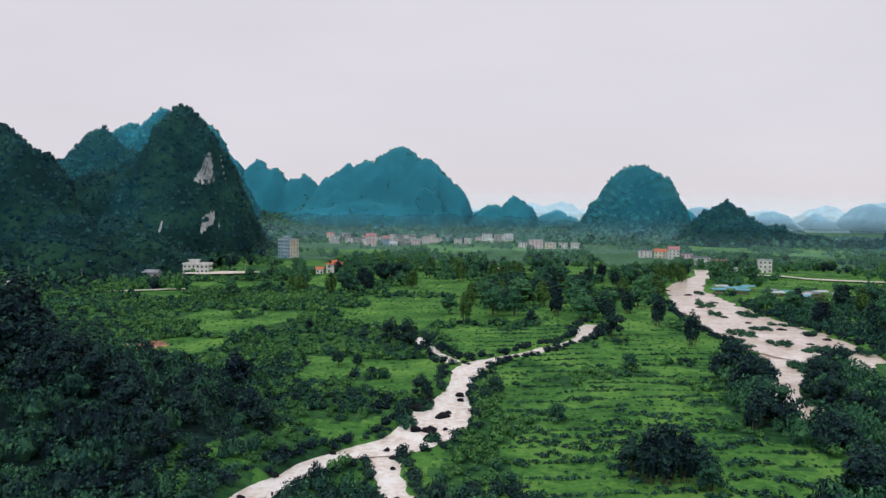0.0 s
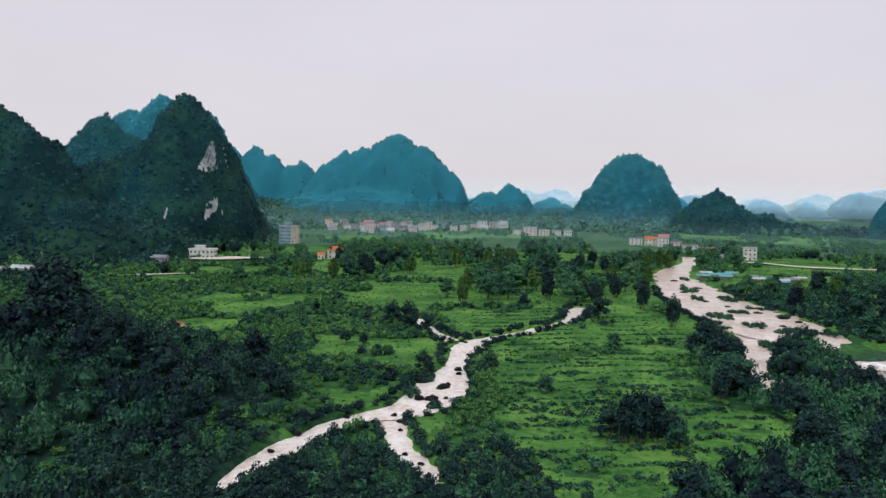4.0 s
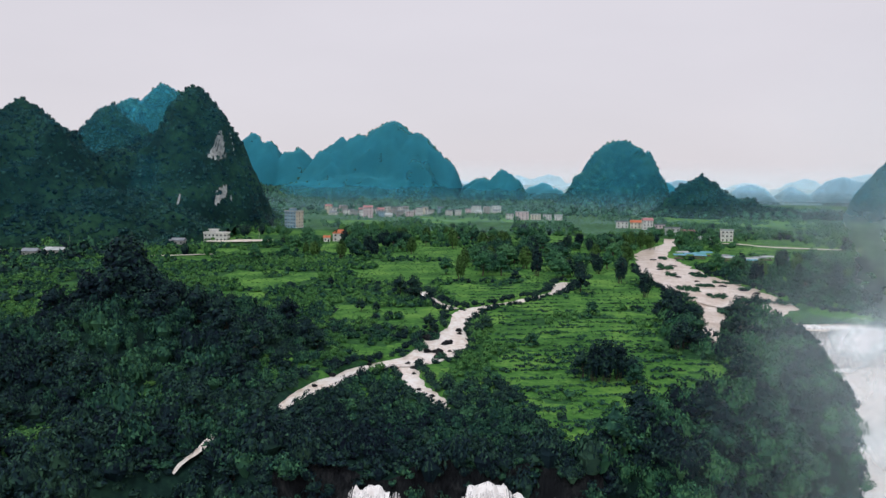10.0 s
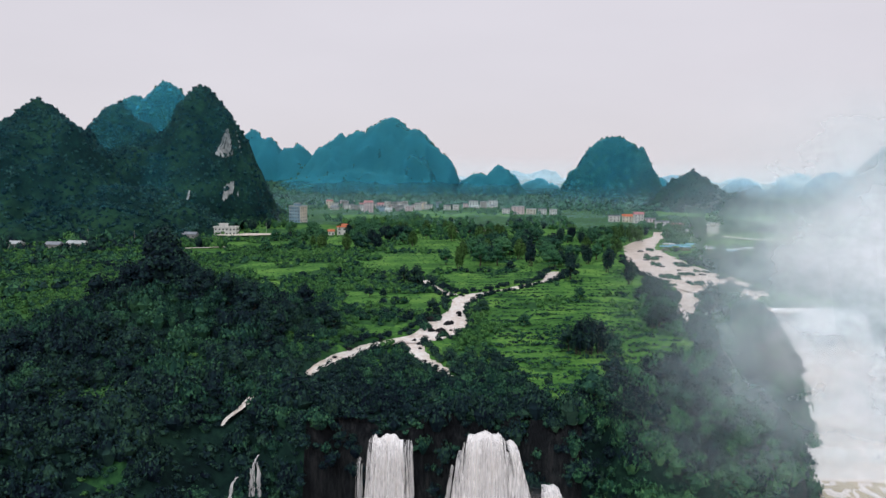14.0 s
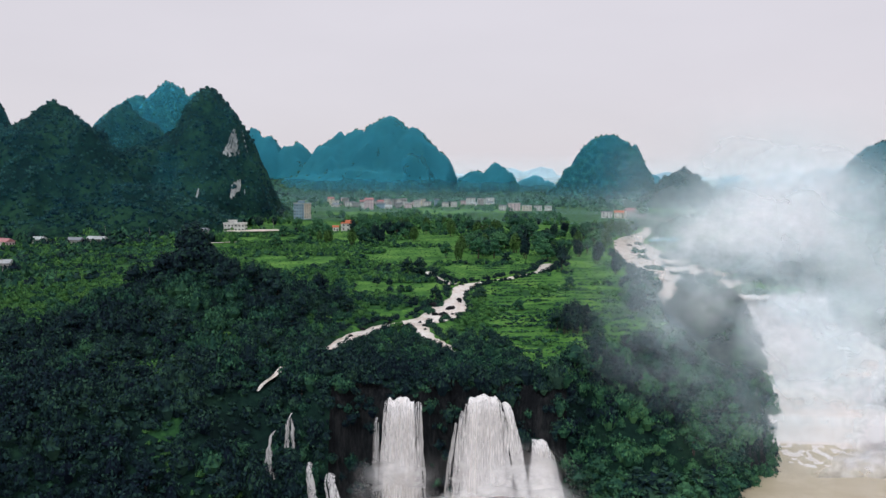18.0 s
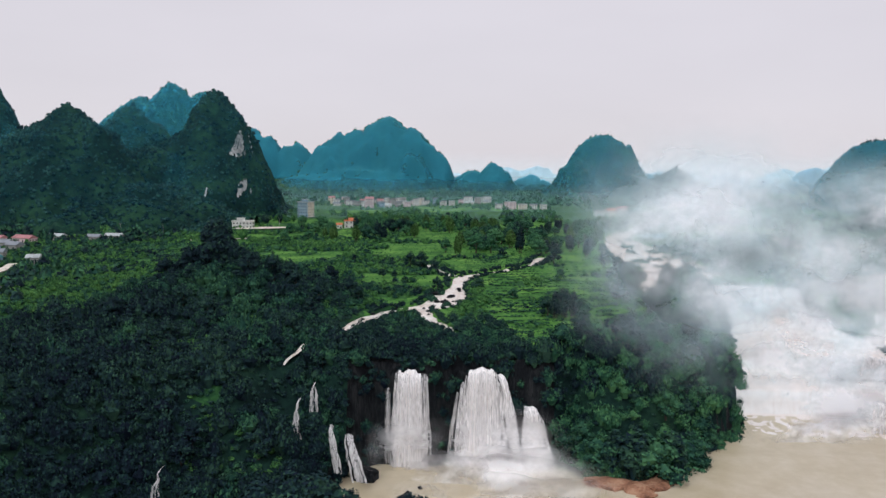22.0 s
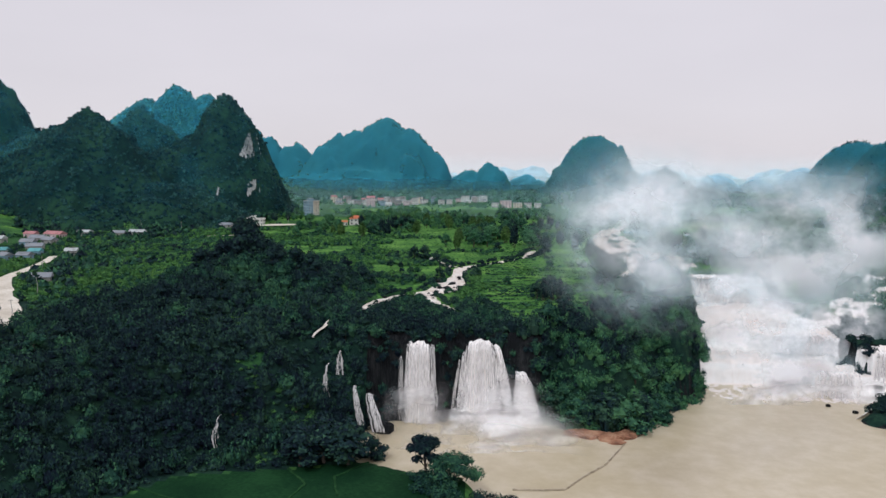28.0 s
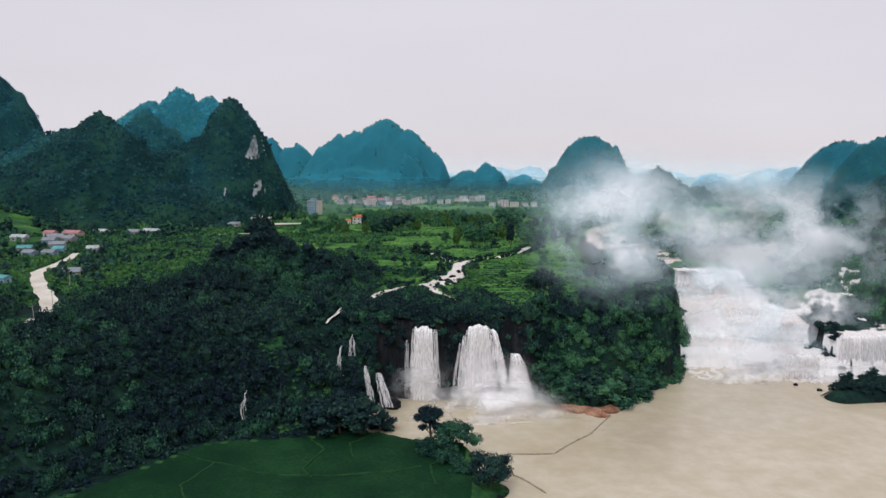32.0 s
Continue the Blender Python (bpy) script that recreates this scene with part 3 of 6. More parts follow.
sb = np.full(len(sv), -1)
sb[su] = np.arange(len(su))
part("rock_face", np_mesh("rock_face", sv[su], sb[sf], [M["limestone"]], None, True), None, ob, "bare white limestone scar")


# ---- water ----
def ribbon(name, line, lift, mat, label, step=2.0, level=None, edge=0.9):
    """A water surface that follows a line of (x, y, half width)."""
    pts = []
    for (ax, ay, aw), (bx, by, bw) in zip(line, line[1:]):
        n = max(2, int(math.hypot(bx - ax, by - ay) / step))
        pts += [(ax + (bx - ax) * i / n, ay + (by - ay) * i / n, aw + (bw - aw) * i / n) for i in range(n)]
    pts.append(line[-1])
    p = np.array(pts)
    for _ in range(3):
        p[1:-1] = (p[:-2] + 2 * p[1:-1] + p[2:]) / 4
    t = np.gradient(p[:, :2], axis=0)
    t /= np.linalg.norm(t, axis=1)[:, None]
    nrm = np.stack([-t[:, 1], t[:, 0]], -1)
    k = 9
    off = np.linspace(-1, 1, k)
    wob = np.stack([1 + 0.5 * vnoise(p[:, 0], p[:, 1], 7, 61 + sd, 3) for sd in (0, 9)], -1)
    wid = np.where(off[None] < 0, wob[:, 0:1], wob[:, 1:2]) * p[:, 2:3] * off + off * edge
    X = p[:, 0:1] + nrm[:, 0:1] * wid
    Y = p[:, 1:2] + nrm[:, 1:2] * wid
    Z = np.repeat((plain_z(p[:, 0], p[:, 1]) + 0.9 * vnoise(p[:, 0], p[:, 1], 45, 3))[:, None], k, 1) + lift
    if level is not None:
        Z = np.repeat(level(p[:, 0], p[:, 1])[:, None], k, 1) + lift
    Z = Z + 0.16 * vnoise(X, Y, 1.6, 63) + 0.12 * vnoise(X, Y, 4, 64)
    me = np_mesh(name, np.stack([X, Y, Z], -1).reshape(-1, 3), grid_faces(len(p), k), [mat], None, True)
    return tagged(new(name, me), label, "water", kind="structure")


for line in (STREAM, STREAM_B, STREAM_C):
    ribbon("stream_water", line, -0.55, M["stream"], "pale muddy stream rushing over rocks")
ribbon("stream_water", STREAM_F, 1.5, M["stream"], "pale muddy stream showing between trees", 1.0, ground_z, 0.2)
ribbon("river_water", RIVER, -0.6, M["river"], "wide brown river with rapids and small islets", 4, lambda a, b: plain_z(a, b) + 0.9 * vnoise(a, b, 45, 3) - 2.0 * sstep(205, 166, b))
ribbon("river_water", RIVER_B, -0.7, M["river"], "side channel of the brown river among trees")

px, py = np.meshgrid(np.linspace(-300, 420, 110), np.linspace(-640, 75, 120), indexing="ij")
pool_z = 0.05 * vnoise(px, py, 5, 71) + 0.12 * vnoise(px, py, 14, 72) * sstep(-60, 10, py)
pool_me = np_mesh("pool_water", np.stack([px, py, pool_z], -1).reshape(-1, 3), grid_faces(110, 120), [M["pool"]], None, True)
tagged(new("pool_water", pool_me), "calm tan muddy pool below the waterfalls", "water", kind="structure")


# ---- waterfalls ----
def curtain(thing, name, x0, x1, y0, z0, b0, b1, z1, throw, seed, solid=0.9, wander=0.0):
    """Falling water from a lip (x0..x1 at y0, z0) to its foot (b0..b1 at z1): a thin sheet behind many strands."""
    rng = np.random.default_rng(seed)
    wide = x1 - x0

    def flow(u, v):
        X = x0 + u * wide + ((b0 + u * (b1 - b0)) - (x0 + u * wide)) * v ** 0.8
        Z = z0 + ((1.5 * vnoise(u * wide, u * 0, 1.7, seed, 3) - 0.7 * np.abs(2 * u - 1) ** 5) * (1 - v) if 20.5 < z0 < 32 and wide > 2.5 else 0.6 * vnoise(u * wide, u * 0, 1.3, seed, 2) * (1 - v)) + (z1 - z0) * np.maximum(0, (v - 0.05) / 0.95)
        Y = y0 - throw * np.sqrt(v) + 2.6 * sstep(0.1, 0, v) + 0.5 * vnoise(u * wide, v * 1.5, 1.6, seed + 2, 2)
        X = X + 0.35 * vnoise(v * 6, u * 3, 1.0, seed + 6, 2) * sstep(0.1, 0.5, v)
        X = X + wander * (vnoise(v * 3.2, u * 0.8, 1.0, seed + 8, 3) + 0.5 * vnoise(v * 9, u * 2, 1.0, seed + 9, 2)) * sstep(0, 0.15, v)
        return X, Y, Z

    V, F, n0 = [], [], 0
    nu, nv = max(6, int(wide / 0.4)), 18
    u, v = np.meshgrid(np.linspace((1 - solid) / 2, (1 + solid) / 2, nu), np.linspace(0, 1, nv), indexing="ij")
    X, Y, Z = flow(u, v)
    V.append(np.stack([X, Y + 0.35, Z], -1).reshape(-1, 3))
    F.append(grid_faces(nu, nv))
    n0 += nu * nv
    for i in range(int(wide / 0.13) + 6 if wander == 0 else int(wide / 0.32) + 4):
        uu = rng.uniform(-0.07, 1.07)
        edge = max(0.0, abs(uu - 0.5) - 0.38) / 0.19
        lo = (0.0 if rng.uniform() < 0.72 else rng.uniform(0.05, 0.5)) * (1 - edge) + edge * rng.uniform(0.0, 0.45)
        hi = 1.0 if rng.uniform() < 0.8 else rng.uniform(0.5, 0.95)
        w = rng.uniform(0.06, 0.42)
        v = np.linspace(lo, max(hi, lo + 0.2), 12)
        X, Y, Z = flow(np.full(12, uu), np.minimum(v, 1))
        X = X + 0.12 * vnoise(v * 9, v * 0 + i, 1.0, seed + 3, 2)
        Y = Y + rng.uniform(-0.3, 0.15) * sstep(0, 0.2, v)
        taper = w * (0.35 + 0.65 * np.sin(np.pi * np.clip((v - lo) / (hi - lo + 0.01), 0.05, 0.8)))
        V.append(np.stack([np.stack([X - taper, Y, Z], -1), np.stack([X, Y - 0.05, Z], -1), np.stack([X + taper, Y, Z], -1)], 1).reshape(-1, 3))
        k = np.arange(36).reshape(12, 3) + n0
        F.append(np.concatenate([np.stack([k[:-1, c], k[:-1, c + 1], k[1:, c + 1], k[1:, c]], -1) for c in (0, 1)]))
        n0 += 36
    ids = np.concatenate([np.full(len(f), 0 if i == 0 and wander == 0 else 1) for i, f in enumerate(F)])
    ob = part(name, np_mesh(name, np.concatenate(V), np.concatenate(F), [M["fall"], M["wisp" if wander else "strand"]], ids, True), None, thing)
    ob["kind"] = "stuff"
    return ob


def empty(name, at, label, category, group=""):
    ob = new(name)
    ob.location = at
    bpy.context.view_layer.update()
    return tagged(ob, label, category, group)


def adopt(thing):
    """Keep the parts in world space under a thing that has a place of its own."""
    inv = Matrix.Translation(thing.location).inverted()
    for c in thing.children:
        c.matrix_parent_inverse = inv


w1 = empty("waterfall", (-24, -1, 0), "tall white waterfall plunging over a dark rock cliff into the pool", "waterfall", "twin waterfalls")
curtain(w1, "main_curtain", -28.0, -20.4, -1.6, 29.8, -29.2, -18.8, 0.2, 2.2, 201)
curtain(w1, "side_strand", -31.8, -30.6, -0.6, 24.0, -32.2, -30.0, 0.2, 1.2, 202, 0.1, 0.12)
curtain(w1, "inner_curtain", -27.0, -21.5, -2.3, 29.4, -28.4, -19.6, 0.2, 2.4, 203)
curtain(w1, "edge_strand", -20.4, -18.7, -1.4, 28.6, -19.2, -16.9, 0.2, 2.0, 204, 0.1, 0.12)
w2 = empty("waterfall", (0, 2, 0), "broad white waterfall fanning out over a dark rock cliff", "waterfall", "twin waterfalls")
curtain(w2, "main_curtain", -5.8, 2.6, 1.6, 30.2, -8.6, 6.2, 0.2, 2.6, 211)
curtain(w2, "inner_curtain", -5.0, 1.8, 0.8, 30.0, -7.4, 4.6, 0.2, 2.6, 212)
curtain(w2, "edge_strand", -8.6, -6.0, 1.4, 26.5, -12.2, -8.0, 0.2, 2.4, 215, 0.1, 0.12)
curtain(w2, "right_curtain", 2.8, 5.8, 1.4, 28.6, 9.0, 11.6, 0.2, 2.2, 213, 0.6)
curtain(w2, "low_curtain", 11.8, 16.0, -1.4, 19.0, 11.4, 20.6, 0.2, 1.6, 214, 0.6)
for w in (w1, w2):
    adopt(w)
w3 = empty("small_waterfall", (-54, -17, 15), "thin white cascade among dark trees", "waterfall", "small cascades on the wooded slope")
curtain(w3, "strand", -55.4, -54.6, -19, 25.5, -57.6, -52.6, 14.2, 1.5, 221, 0.12, 0.6)
curtain(w3, "foot", -55.4, -53.6, -20.6, 14.4, -51.8, -48.8, 6.0, 5.0, 222, 0.12, 0.6)
w4 = empty("small_waterfall", (-48, -15, 22), "thin white cascade dropping from a wooded ledge", "waterfall", "small cascades on the wooded slope")
curtain(w4, "strand", -51.9, -51.1, -15, 28.6, -52.6, -50.0, 21.0, 1.2, 223, 0.12, 0.6)
w5 = empty("small_waterfall", (-40, -20, 5), "white cascade sliding over a rounded rock", "waterfall", "small cascades on the wooded slope")
curtain(w5, "upper_slide", -46.8, -45.0, -19, 17.0, -43.8, -41.2, 5.5, 5.0, 224, 0.5, 0.03)
curtain(w5, "lower_slide", -41.8, -39.2, -19, 14.6, -38.4, -33.4, 3.4, 6.0, 225, 0.5, 0.03)
w6 = empty("small_waterfall", (-82, -52, 6), "small white cascade at the edge of the paddy", "waterfall", "small cascades on the wooded slope")
curtain(w6, "strand", -83.2, -82.9, -51, 16.0, -83.4, -81.6, 7.5, 3.5, 226, 0.12, 0.6)
for w in (w3, w4, w5, w6):
    adopt(w)

# the large falls: foaming water over three ledges
qx, qy = np.meshgrid(np.arange(90, 212, 0.9), np.arange(14, 172, 0.9), indexing="ij")
qd = poly_dist(qx, qy, GORGE) + 2.2 * vnoise(qx, qy, 11, 21)
qz = ground_z(qx, qy)
qz = np.where(qd > -1.5, np.minimum(qz, 22 + 0 * qz), qz)
qz = qz + 1.5 + 0.3 * vnoise(qx, qy, 3.0, 231) + 0.3 * vnoise(qx, qy * 0.4, 1.1, 232, 2)
qcut = (qd[:-1, :-1] < 1.0) & (qz[:-1, :-1] > -0.4) & (poly_dist(qx, qy, ISLET)[:-1, :-1] > 1.5) & (line_dist(qx, qy, [(150, 10, 6), (170, 22, 14), (200, 20, 18)])[:-1, :-1] > 1.0)
qslope = np.hypot(np.diff(qz, axis=0)[:, :-1], np.diff(qz, axis=1)[:-1]) / 0.9
qf = grid_faces(*qx.shape)[qcut.ravel()]
big_me = np_mesh("cascade", np.stack([qx, qy, qz], -1).reshape(-1, 3), qf, [M["foam"], M["fall"], M["rock"]], np.where(qslope > 0.9, np.where((qx[:-1, :-1] > 129) & (vnoise(qx, qy * 0.2, 2.6, 233, 2)[:-1, :-1] > 0.6), 2, 1), 0).ravel()[qcut.ravel()], True)
w7 = empty("large_waterfall", (140, 90, 5), "very wide pale waterfall foaming over three rock ledges", "waterfall")
part("cascade", big_me, None, w7)
curtain(w7, "upper_curtain", 117.5, 127.5, 160.5, 35.2, 115.5, 127, 17, 4.0, 241)
curtain(w7, "upper_curtain", 127.0, 138.5, 162.0, 35.0, 126, 139, 17, 4.5, 242)
curtain(w7, "upper_curtain", 139.5, 149.0, 163.5, 34.4, 138, 151, 17, 5.0, 243)
curtain(w7, "upper_curtain", 148.0, 157.5, 164.5, 34.0, 150, 160, 17, 8.0, 244)
curtain(w7, "ledge_curtain", 133.0, 146.0, 78.2, 19.0, 132.6, 147, 10.8, 1.6, 245, 0.35)
curtain(w7, "ledge_curtain", 146.5, 160.0, 78.4, 19.2, 146, 161, 10.6, 1.8, 246, 0.35)
curtain(w7, "ledge_curtain", 128.0, 141.0, 54.6, 10.6, 127, 141.6, 0.2, 2.0, 247, 0.35)
curtain(w7, "ledge_curtain", 140.0, 156.0, 43.0, 10.4, 139.6, 156, 0.2, 2.0, 248, 0.35)
curtain(w7, "side_curtain", 164.5, 176.0, 44.0, 19.6, 163, 177, 5.0, 2.5, 249, 0.35)
curtain(w7, "side_curtain", 175.0, 192.0, 44.5, 20.2, 174, 195, 4.0, 3.0, 250, 0.35)
adopt(w7)
ribbon("river_water", [(280, 292, 4), (262, 250, 5), (240, 205, 7), (212, 165, 10), (190, 128, 10), (176, 104, 8)], 1.3, M["foam"], "pale side arm of the river above the falls", 2.0, lambda a, b: 17 + 0.05 * (b - 100))


# ---- leaves, bushes and trees ----
def crown(lobes, leaves, size, seed, core=0.78, cores=False, bare=False):
    """Leaf clumps over a few lobes (cx, cy, cz, rx, ry, rz) round a dark core: vertices and triangles."""
    rng = np.random.default_rng(seed)
    V, F, n0 = [], [], 0
    for cx, cy, cz, rx, ry, rz in (lobes if cores else [] if bare else [(0, 0, 0.45, 0.85, 0.85, 0.55)]):
        a, b = np.meshgrid(np.linspace(0, 2 * np.pi, 6)[:-1], np.linspace(0.2, np.pi - 0.4, 3), indexing="ij")
        jit = core * rng.uniform(0.8, 1.1, a.shape)
        p = np.stack([cx + rx * jit * np.sin(b) * np.cos(a), cy + ry * jit * np.sin(b) * np.sin(a), cz + rz * jit * np.cos(b)], -1)
        i = np.arange(15).reshape(5, 3)
        j = np.roll(i, -1, 0)
        V.append(p.reshape(-1, 3))
        F.append(np.stack([i[:, :-1], i[:, 1:], j[:, 1:]], -1).reshape(-1, 3) + n0)
        F.append(np.stack([i[:, :-1], j[:, 1:], j[:, :-1]], -1).reshape(-1, 3) + n0)
        n0 += 15
    w = np.array([l[3] * l[4] + l[3] * l[5] for l in lobes])
    which = rng.choice(len(lobes), leaves, p=w / w.sum())
    L = np.array(lobes)[which]
    d = rng.normal(size=(leaves, 3))
    d[:, 2] = np.where(d[:, 2] < -0.5, -0.4 * d[:, 2], d[:, 2])
    d /= np.linalg.norm(d, axis=1)[:, None]
    r = rng.uniform(0.74, 1.1, leaves)[:, None]
    c = L[:, :3] + d * L[:, 3:] * r
    n = d + rng.normal(size=(leaves, 3)) * 0.5 + np.array([0, 0, 0.35])
    n /= np.linalg.norm(n, axis=1)[:, None]
    t = np.cross(n, rng.normal(size=(leaves, 3)))
    t /= np.linalg.norm(t, axis=1)[:, None]
    s = np.cross(n, t)
    k = size * rng.uniform(0.6, 1.35, leaves)[:, None]
    q = np.stack([c + t * k * 1.1, c - t * k * 0.55 + s * k * 0.75, c - t * k * 0.55 - s * k * 0.75], 1)
    V.append(q.reshape(-1, 3))
    F.append((np.arange(leaves * 3) + n0).reshape(-1, 3))
    return np.concatenate(V), np.concatenate(F)


def lobes(n, seed, spread=0.55, flat=0.8, low=0.45):
    rng = np.random.default_rng(seed)
    out = [(0, 0, 0.62, 0.62, 0.62, 0.55 * flat + 0.1)]
    for i in range(n - 1):
        a = 2 * np.pi * (i + rng.uniform(-0.3, 0.3)) / max(1, n - 1)
        rr = rng.uniform(0.36, 0.52)
        out.append((spread * math.cos(a), spread * math.sin(a), low + rng.uniform(-0.1, 0.3), rr, rr, rr * flat))
    return out


BUSH = [crown(lobes(3 + i % 2, 300 + i), 84, 0.165, 310 + i) for i in range(5)]
SHRUB = [crown(lobes(2, 320 + i), 16, 0.34, 330 + i, bare=True) for i in range(4)]
FOREST = [crown(lobes(5, 340 + i, 0.6), 190, 0.108, 350 + i) for i in range(5)]
TUFT = [crown(lobes(2, 360 + i), 24, 0.3, 370 + i, 0.92) for i in range(4)]
LITE = [crown(lobes(3, 380 + i), 46, 0.225, 390 + i) for i in range(5)]
CANOPY = [crown(lobes(2, 400 + i), 14, 0.37, 410 + i, 0.92) for i in range(4)]


def scatter(name, label, category, kinds, spots, mat, group=""):
    """Many plants in one mesh. spots: rows of x, y, z, radius, height."""
    spots = np.asarray(spots, float)
    if not len(spots):
        return None
    rng = np.random.default_rng(len(spots))
    pick = rng.integers(0, len(kinds), len(spots))
    turn = rng.uniform(0, 2 * np.pi, len(spots))
    V, F, n0 = [], [], 0
    for k, (tv, tf) in enumerate(kinds):
        s = spots[pick == k]
        if not len(s):
            continue
        a = turn[pick == k][:, None]
        x = (tv[None, :, 0] * np.cos(a) - tv[None, :, 1] * np.sin(a)) * s[:, 3:4] + s[:, 0:1]
        y = (tv[None, :, 0] * np.sin(a) + tv[None, :, 1] * np.cos(a)) * s[:, 3:4] + s[:, 1:2]
        z = tv[None, :, 2] * s[:, 4:5] + s[:, 2:3]
        V.append(np.stack([x, y, z], -1).reshape(-1, 3))
        F.append((tf[None] + (np.arange(len(s)) * len(tv))[:, None, None] + n0).reshape(-1, 3))
        n0 += len(s) * len(tv)
    ob = new(name, np_mesh(name, np.concatenate(V), np.concatenate(F), [mat]))
    return tagged(ob, label, category, group, "stuff")


def spread(x0, x1, y0, y1, gap, seed):
    """Jittered spots, one to a cell."""
    rng = np.random.default_rng(seed)
    x, y = np.meshgrid(np.arange(x0, x1, gap), np.arange(y0, y1, gap), indexing="ij")
    x = (x + rng.uniform(-0.5, 0.5, x.shape) * gap * 1.1).ravel()
    y = (y + rng.uniform(-0.5, 0.5, y.shape) * gap * 1.1).ravel()
    return x, y, rng


def wet(x, y, pad):
    d = np.full(np.shape(x), 1e9)
    for w in WATERS:
        d = np.minimum(d, line_dist(x, y, w))
    return d < pad


def wood_mask(x, y):
    """1 where tall dark wood stands."""
    d = poly_dist(x, y, GORGE)
    knoll = np.hypot((x + 108) / 52, (y - 72) / 62) < 1 + 0.25 * vnoise(x, y, 25, 81)
    slope_w = (((x < -40) & (x > -175) & (y < 60)) | ((x <= -150) & (x > -215) & (y < 6) & (line_dist(x + 2, y + 4, ROAD) > 6.5))) & (d > 1)
    lip = (poly_dist(x, y, OPEN) > 1.5) & (y < 62 + 6 * vnoise(x, y, 20, 82)) & (x > -70) & (x < 75) & ((d > 1.0) | ((x > 22) & (d > -1.5)))
    east = (x > 56) & (x < 125) & (y < 165) & (d > -1.5) & (poly_dist(x, y, OPEN) > 2)
    bank = (x > 196) & (x < 330) & (y > -10) & (y < 420) & (d > 3)
    return (knoll | slope_w | lip | east | bank) & (poly_dist(x, y, PADDY) > 4)


x, y, rng = spread(-215, 335, -115, 425, 3.7, 401)
x2, y2, _ = spread(18, 112, -14, 128, 2.8, 411)
fd = poly_dist(x2, y2, GORGE)
face = (fd > -1.0) & (fd < 17) & (y2 < 130)
x3, y3, _ = spread(-130, -38, -80, 12, 3.4, 412)
fd = poly_dist(x3, y3, GORGE)
face3 = (fd > 0.5) & (fd < 40)
x, y = np.concatenate([x, x2[face], x3[face3]]), np.concatenate([y, y2[face], y3[face3]])
ok = wood_mask(x, y) & ~wet(x, y, 2.2) & ((x < 196) | (rng.uniform(0, 1, len(x)) < 0.36)) & (line_dist(x + 2, y + 4, ROAD) > 6.5)
clear = (np.hypot((x + 66) / 10, (y + 8) / 8) > 1) & ~((y < 5.5) & (((x > -30.5) & (x < -17)) | ((x > -10) & (x < 6)) | ((x > 9) & (x < 15) & (y < 2))))
glade = np.minimum(np.hypot((x + 100) / 13, (y - 6) / 9), np.hypot((x + 62) / 10, (y + 34) / 5)) < 1
ok &= clear & (vnoise(x, y, 26, 83) > -0.42) & ~(glade & (x < -40))
x, y = x[ok], y[ok]
big = (1.3 + 2.9 * rng.uniform(0, 1, len(x)) ** 1.7) * np.where((x > -66) & (x < 24) & (y > 16), 0.62, 1.0)
spots = np.stack([x, y, ground_z(x, y) - 0.8, big, big * rng.uniform(1.2, 2.1, len(x))], -1)
# lighter leaf colours on the promontory stand in for the mist before it
tone = vnoise(x, y, 30, 84) + rng.uniform(-0.5, 0.5, len(x)) + 0.32 * sstep(10, 40, x)
bank_side = x > 196
scatter("wood", "dense dark broadleaf wood on the slopes above the gorge", "forest", FOREST, spots[(tone < 0.22) & ~bank_side], M["leaf_dark"])
scatter("wood", "lighter green trees among the dark wood", "forest", FOREST, spots[(tone >= 0.22) & ~bank_side & (x < 20)], M["leaf_mid"])
scatter("wood", "haze-tinted blue-green trees rounding the promontory", "forest", FOREST, spots[(tone >= 0.22) & ~bank_side & (x >= 20)], M["leaf_hazed"])
scatter("wood", "haze-tinted blue-green wood along the far bank of the river", "forest", BUSH, spots[bank_side], M["leaf_hazed"])

# undergrowth on the slope above the paddy
x, y, rng = spread(-158, -36, -118, 30, 2.9, 416)
d = poly_dist(x, y, GORGE)
ok = (d > -14) & (poly_dist(x, y, PADDY) > 1.2) & (ground_z(x, y) > 0.3) & ~wet(x, y, 1.5) & ~((x > -60) & (x < -30) & (y < -12) & (rng.uniform(0, 1, len(x)) < 0.4))
x, y = x[ok], y[ok]
r = rng.uniform(1.0, 2.3, len(x))
scatter("undergrowth", "dark undergrowth covering the slope above the paddy", "bushes", LITE, np.stack([x, y, ground_z(x, y) - 0.5, r, r * rng.uniform(0.8, 1.3, len(x))], -1), M["leaf_dark"])

# undergrowth under the trees along the lip of the cliff
x, y, rng = spread(-72, 112, 2, 66, 2.4, 417)
ok = (poly_dist(x, y, GORGE) > 2) & (poly_dist(x, y, OPEN) > 0.5) & ~wet(x, y, 1.2) & (y < 60 + 6 * vnoise(x, y, 20, 82))
x, y = x[ok], y[ok]
r = rng.uniform(0.9, 2.0, len(x))
rows = np.stack([x, y, ground_z(x, y) - 0.4, r, r * rng.uniform(0.8, 1.4, len(x))], -1)
tone = vnoise(x, y, 18, 105) + rng.uniform(-0.4, 0.4, len(x))
scatter("undergrowth", "dark undergrowth along the lip of the cliff", "bushes", LITE, rows[tone < 0.15], M["leaf_dark"])
scatter("undergrowth", "green undergrowth along the lip of the cliff", "bushes", LITE, rows[tone >= 0.15], M["leaf_mid"])

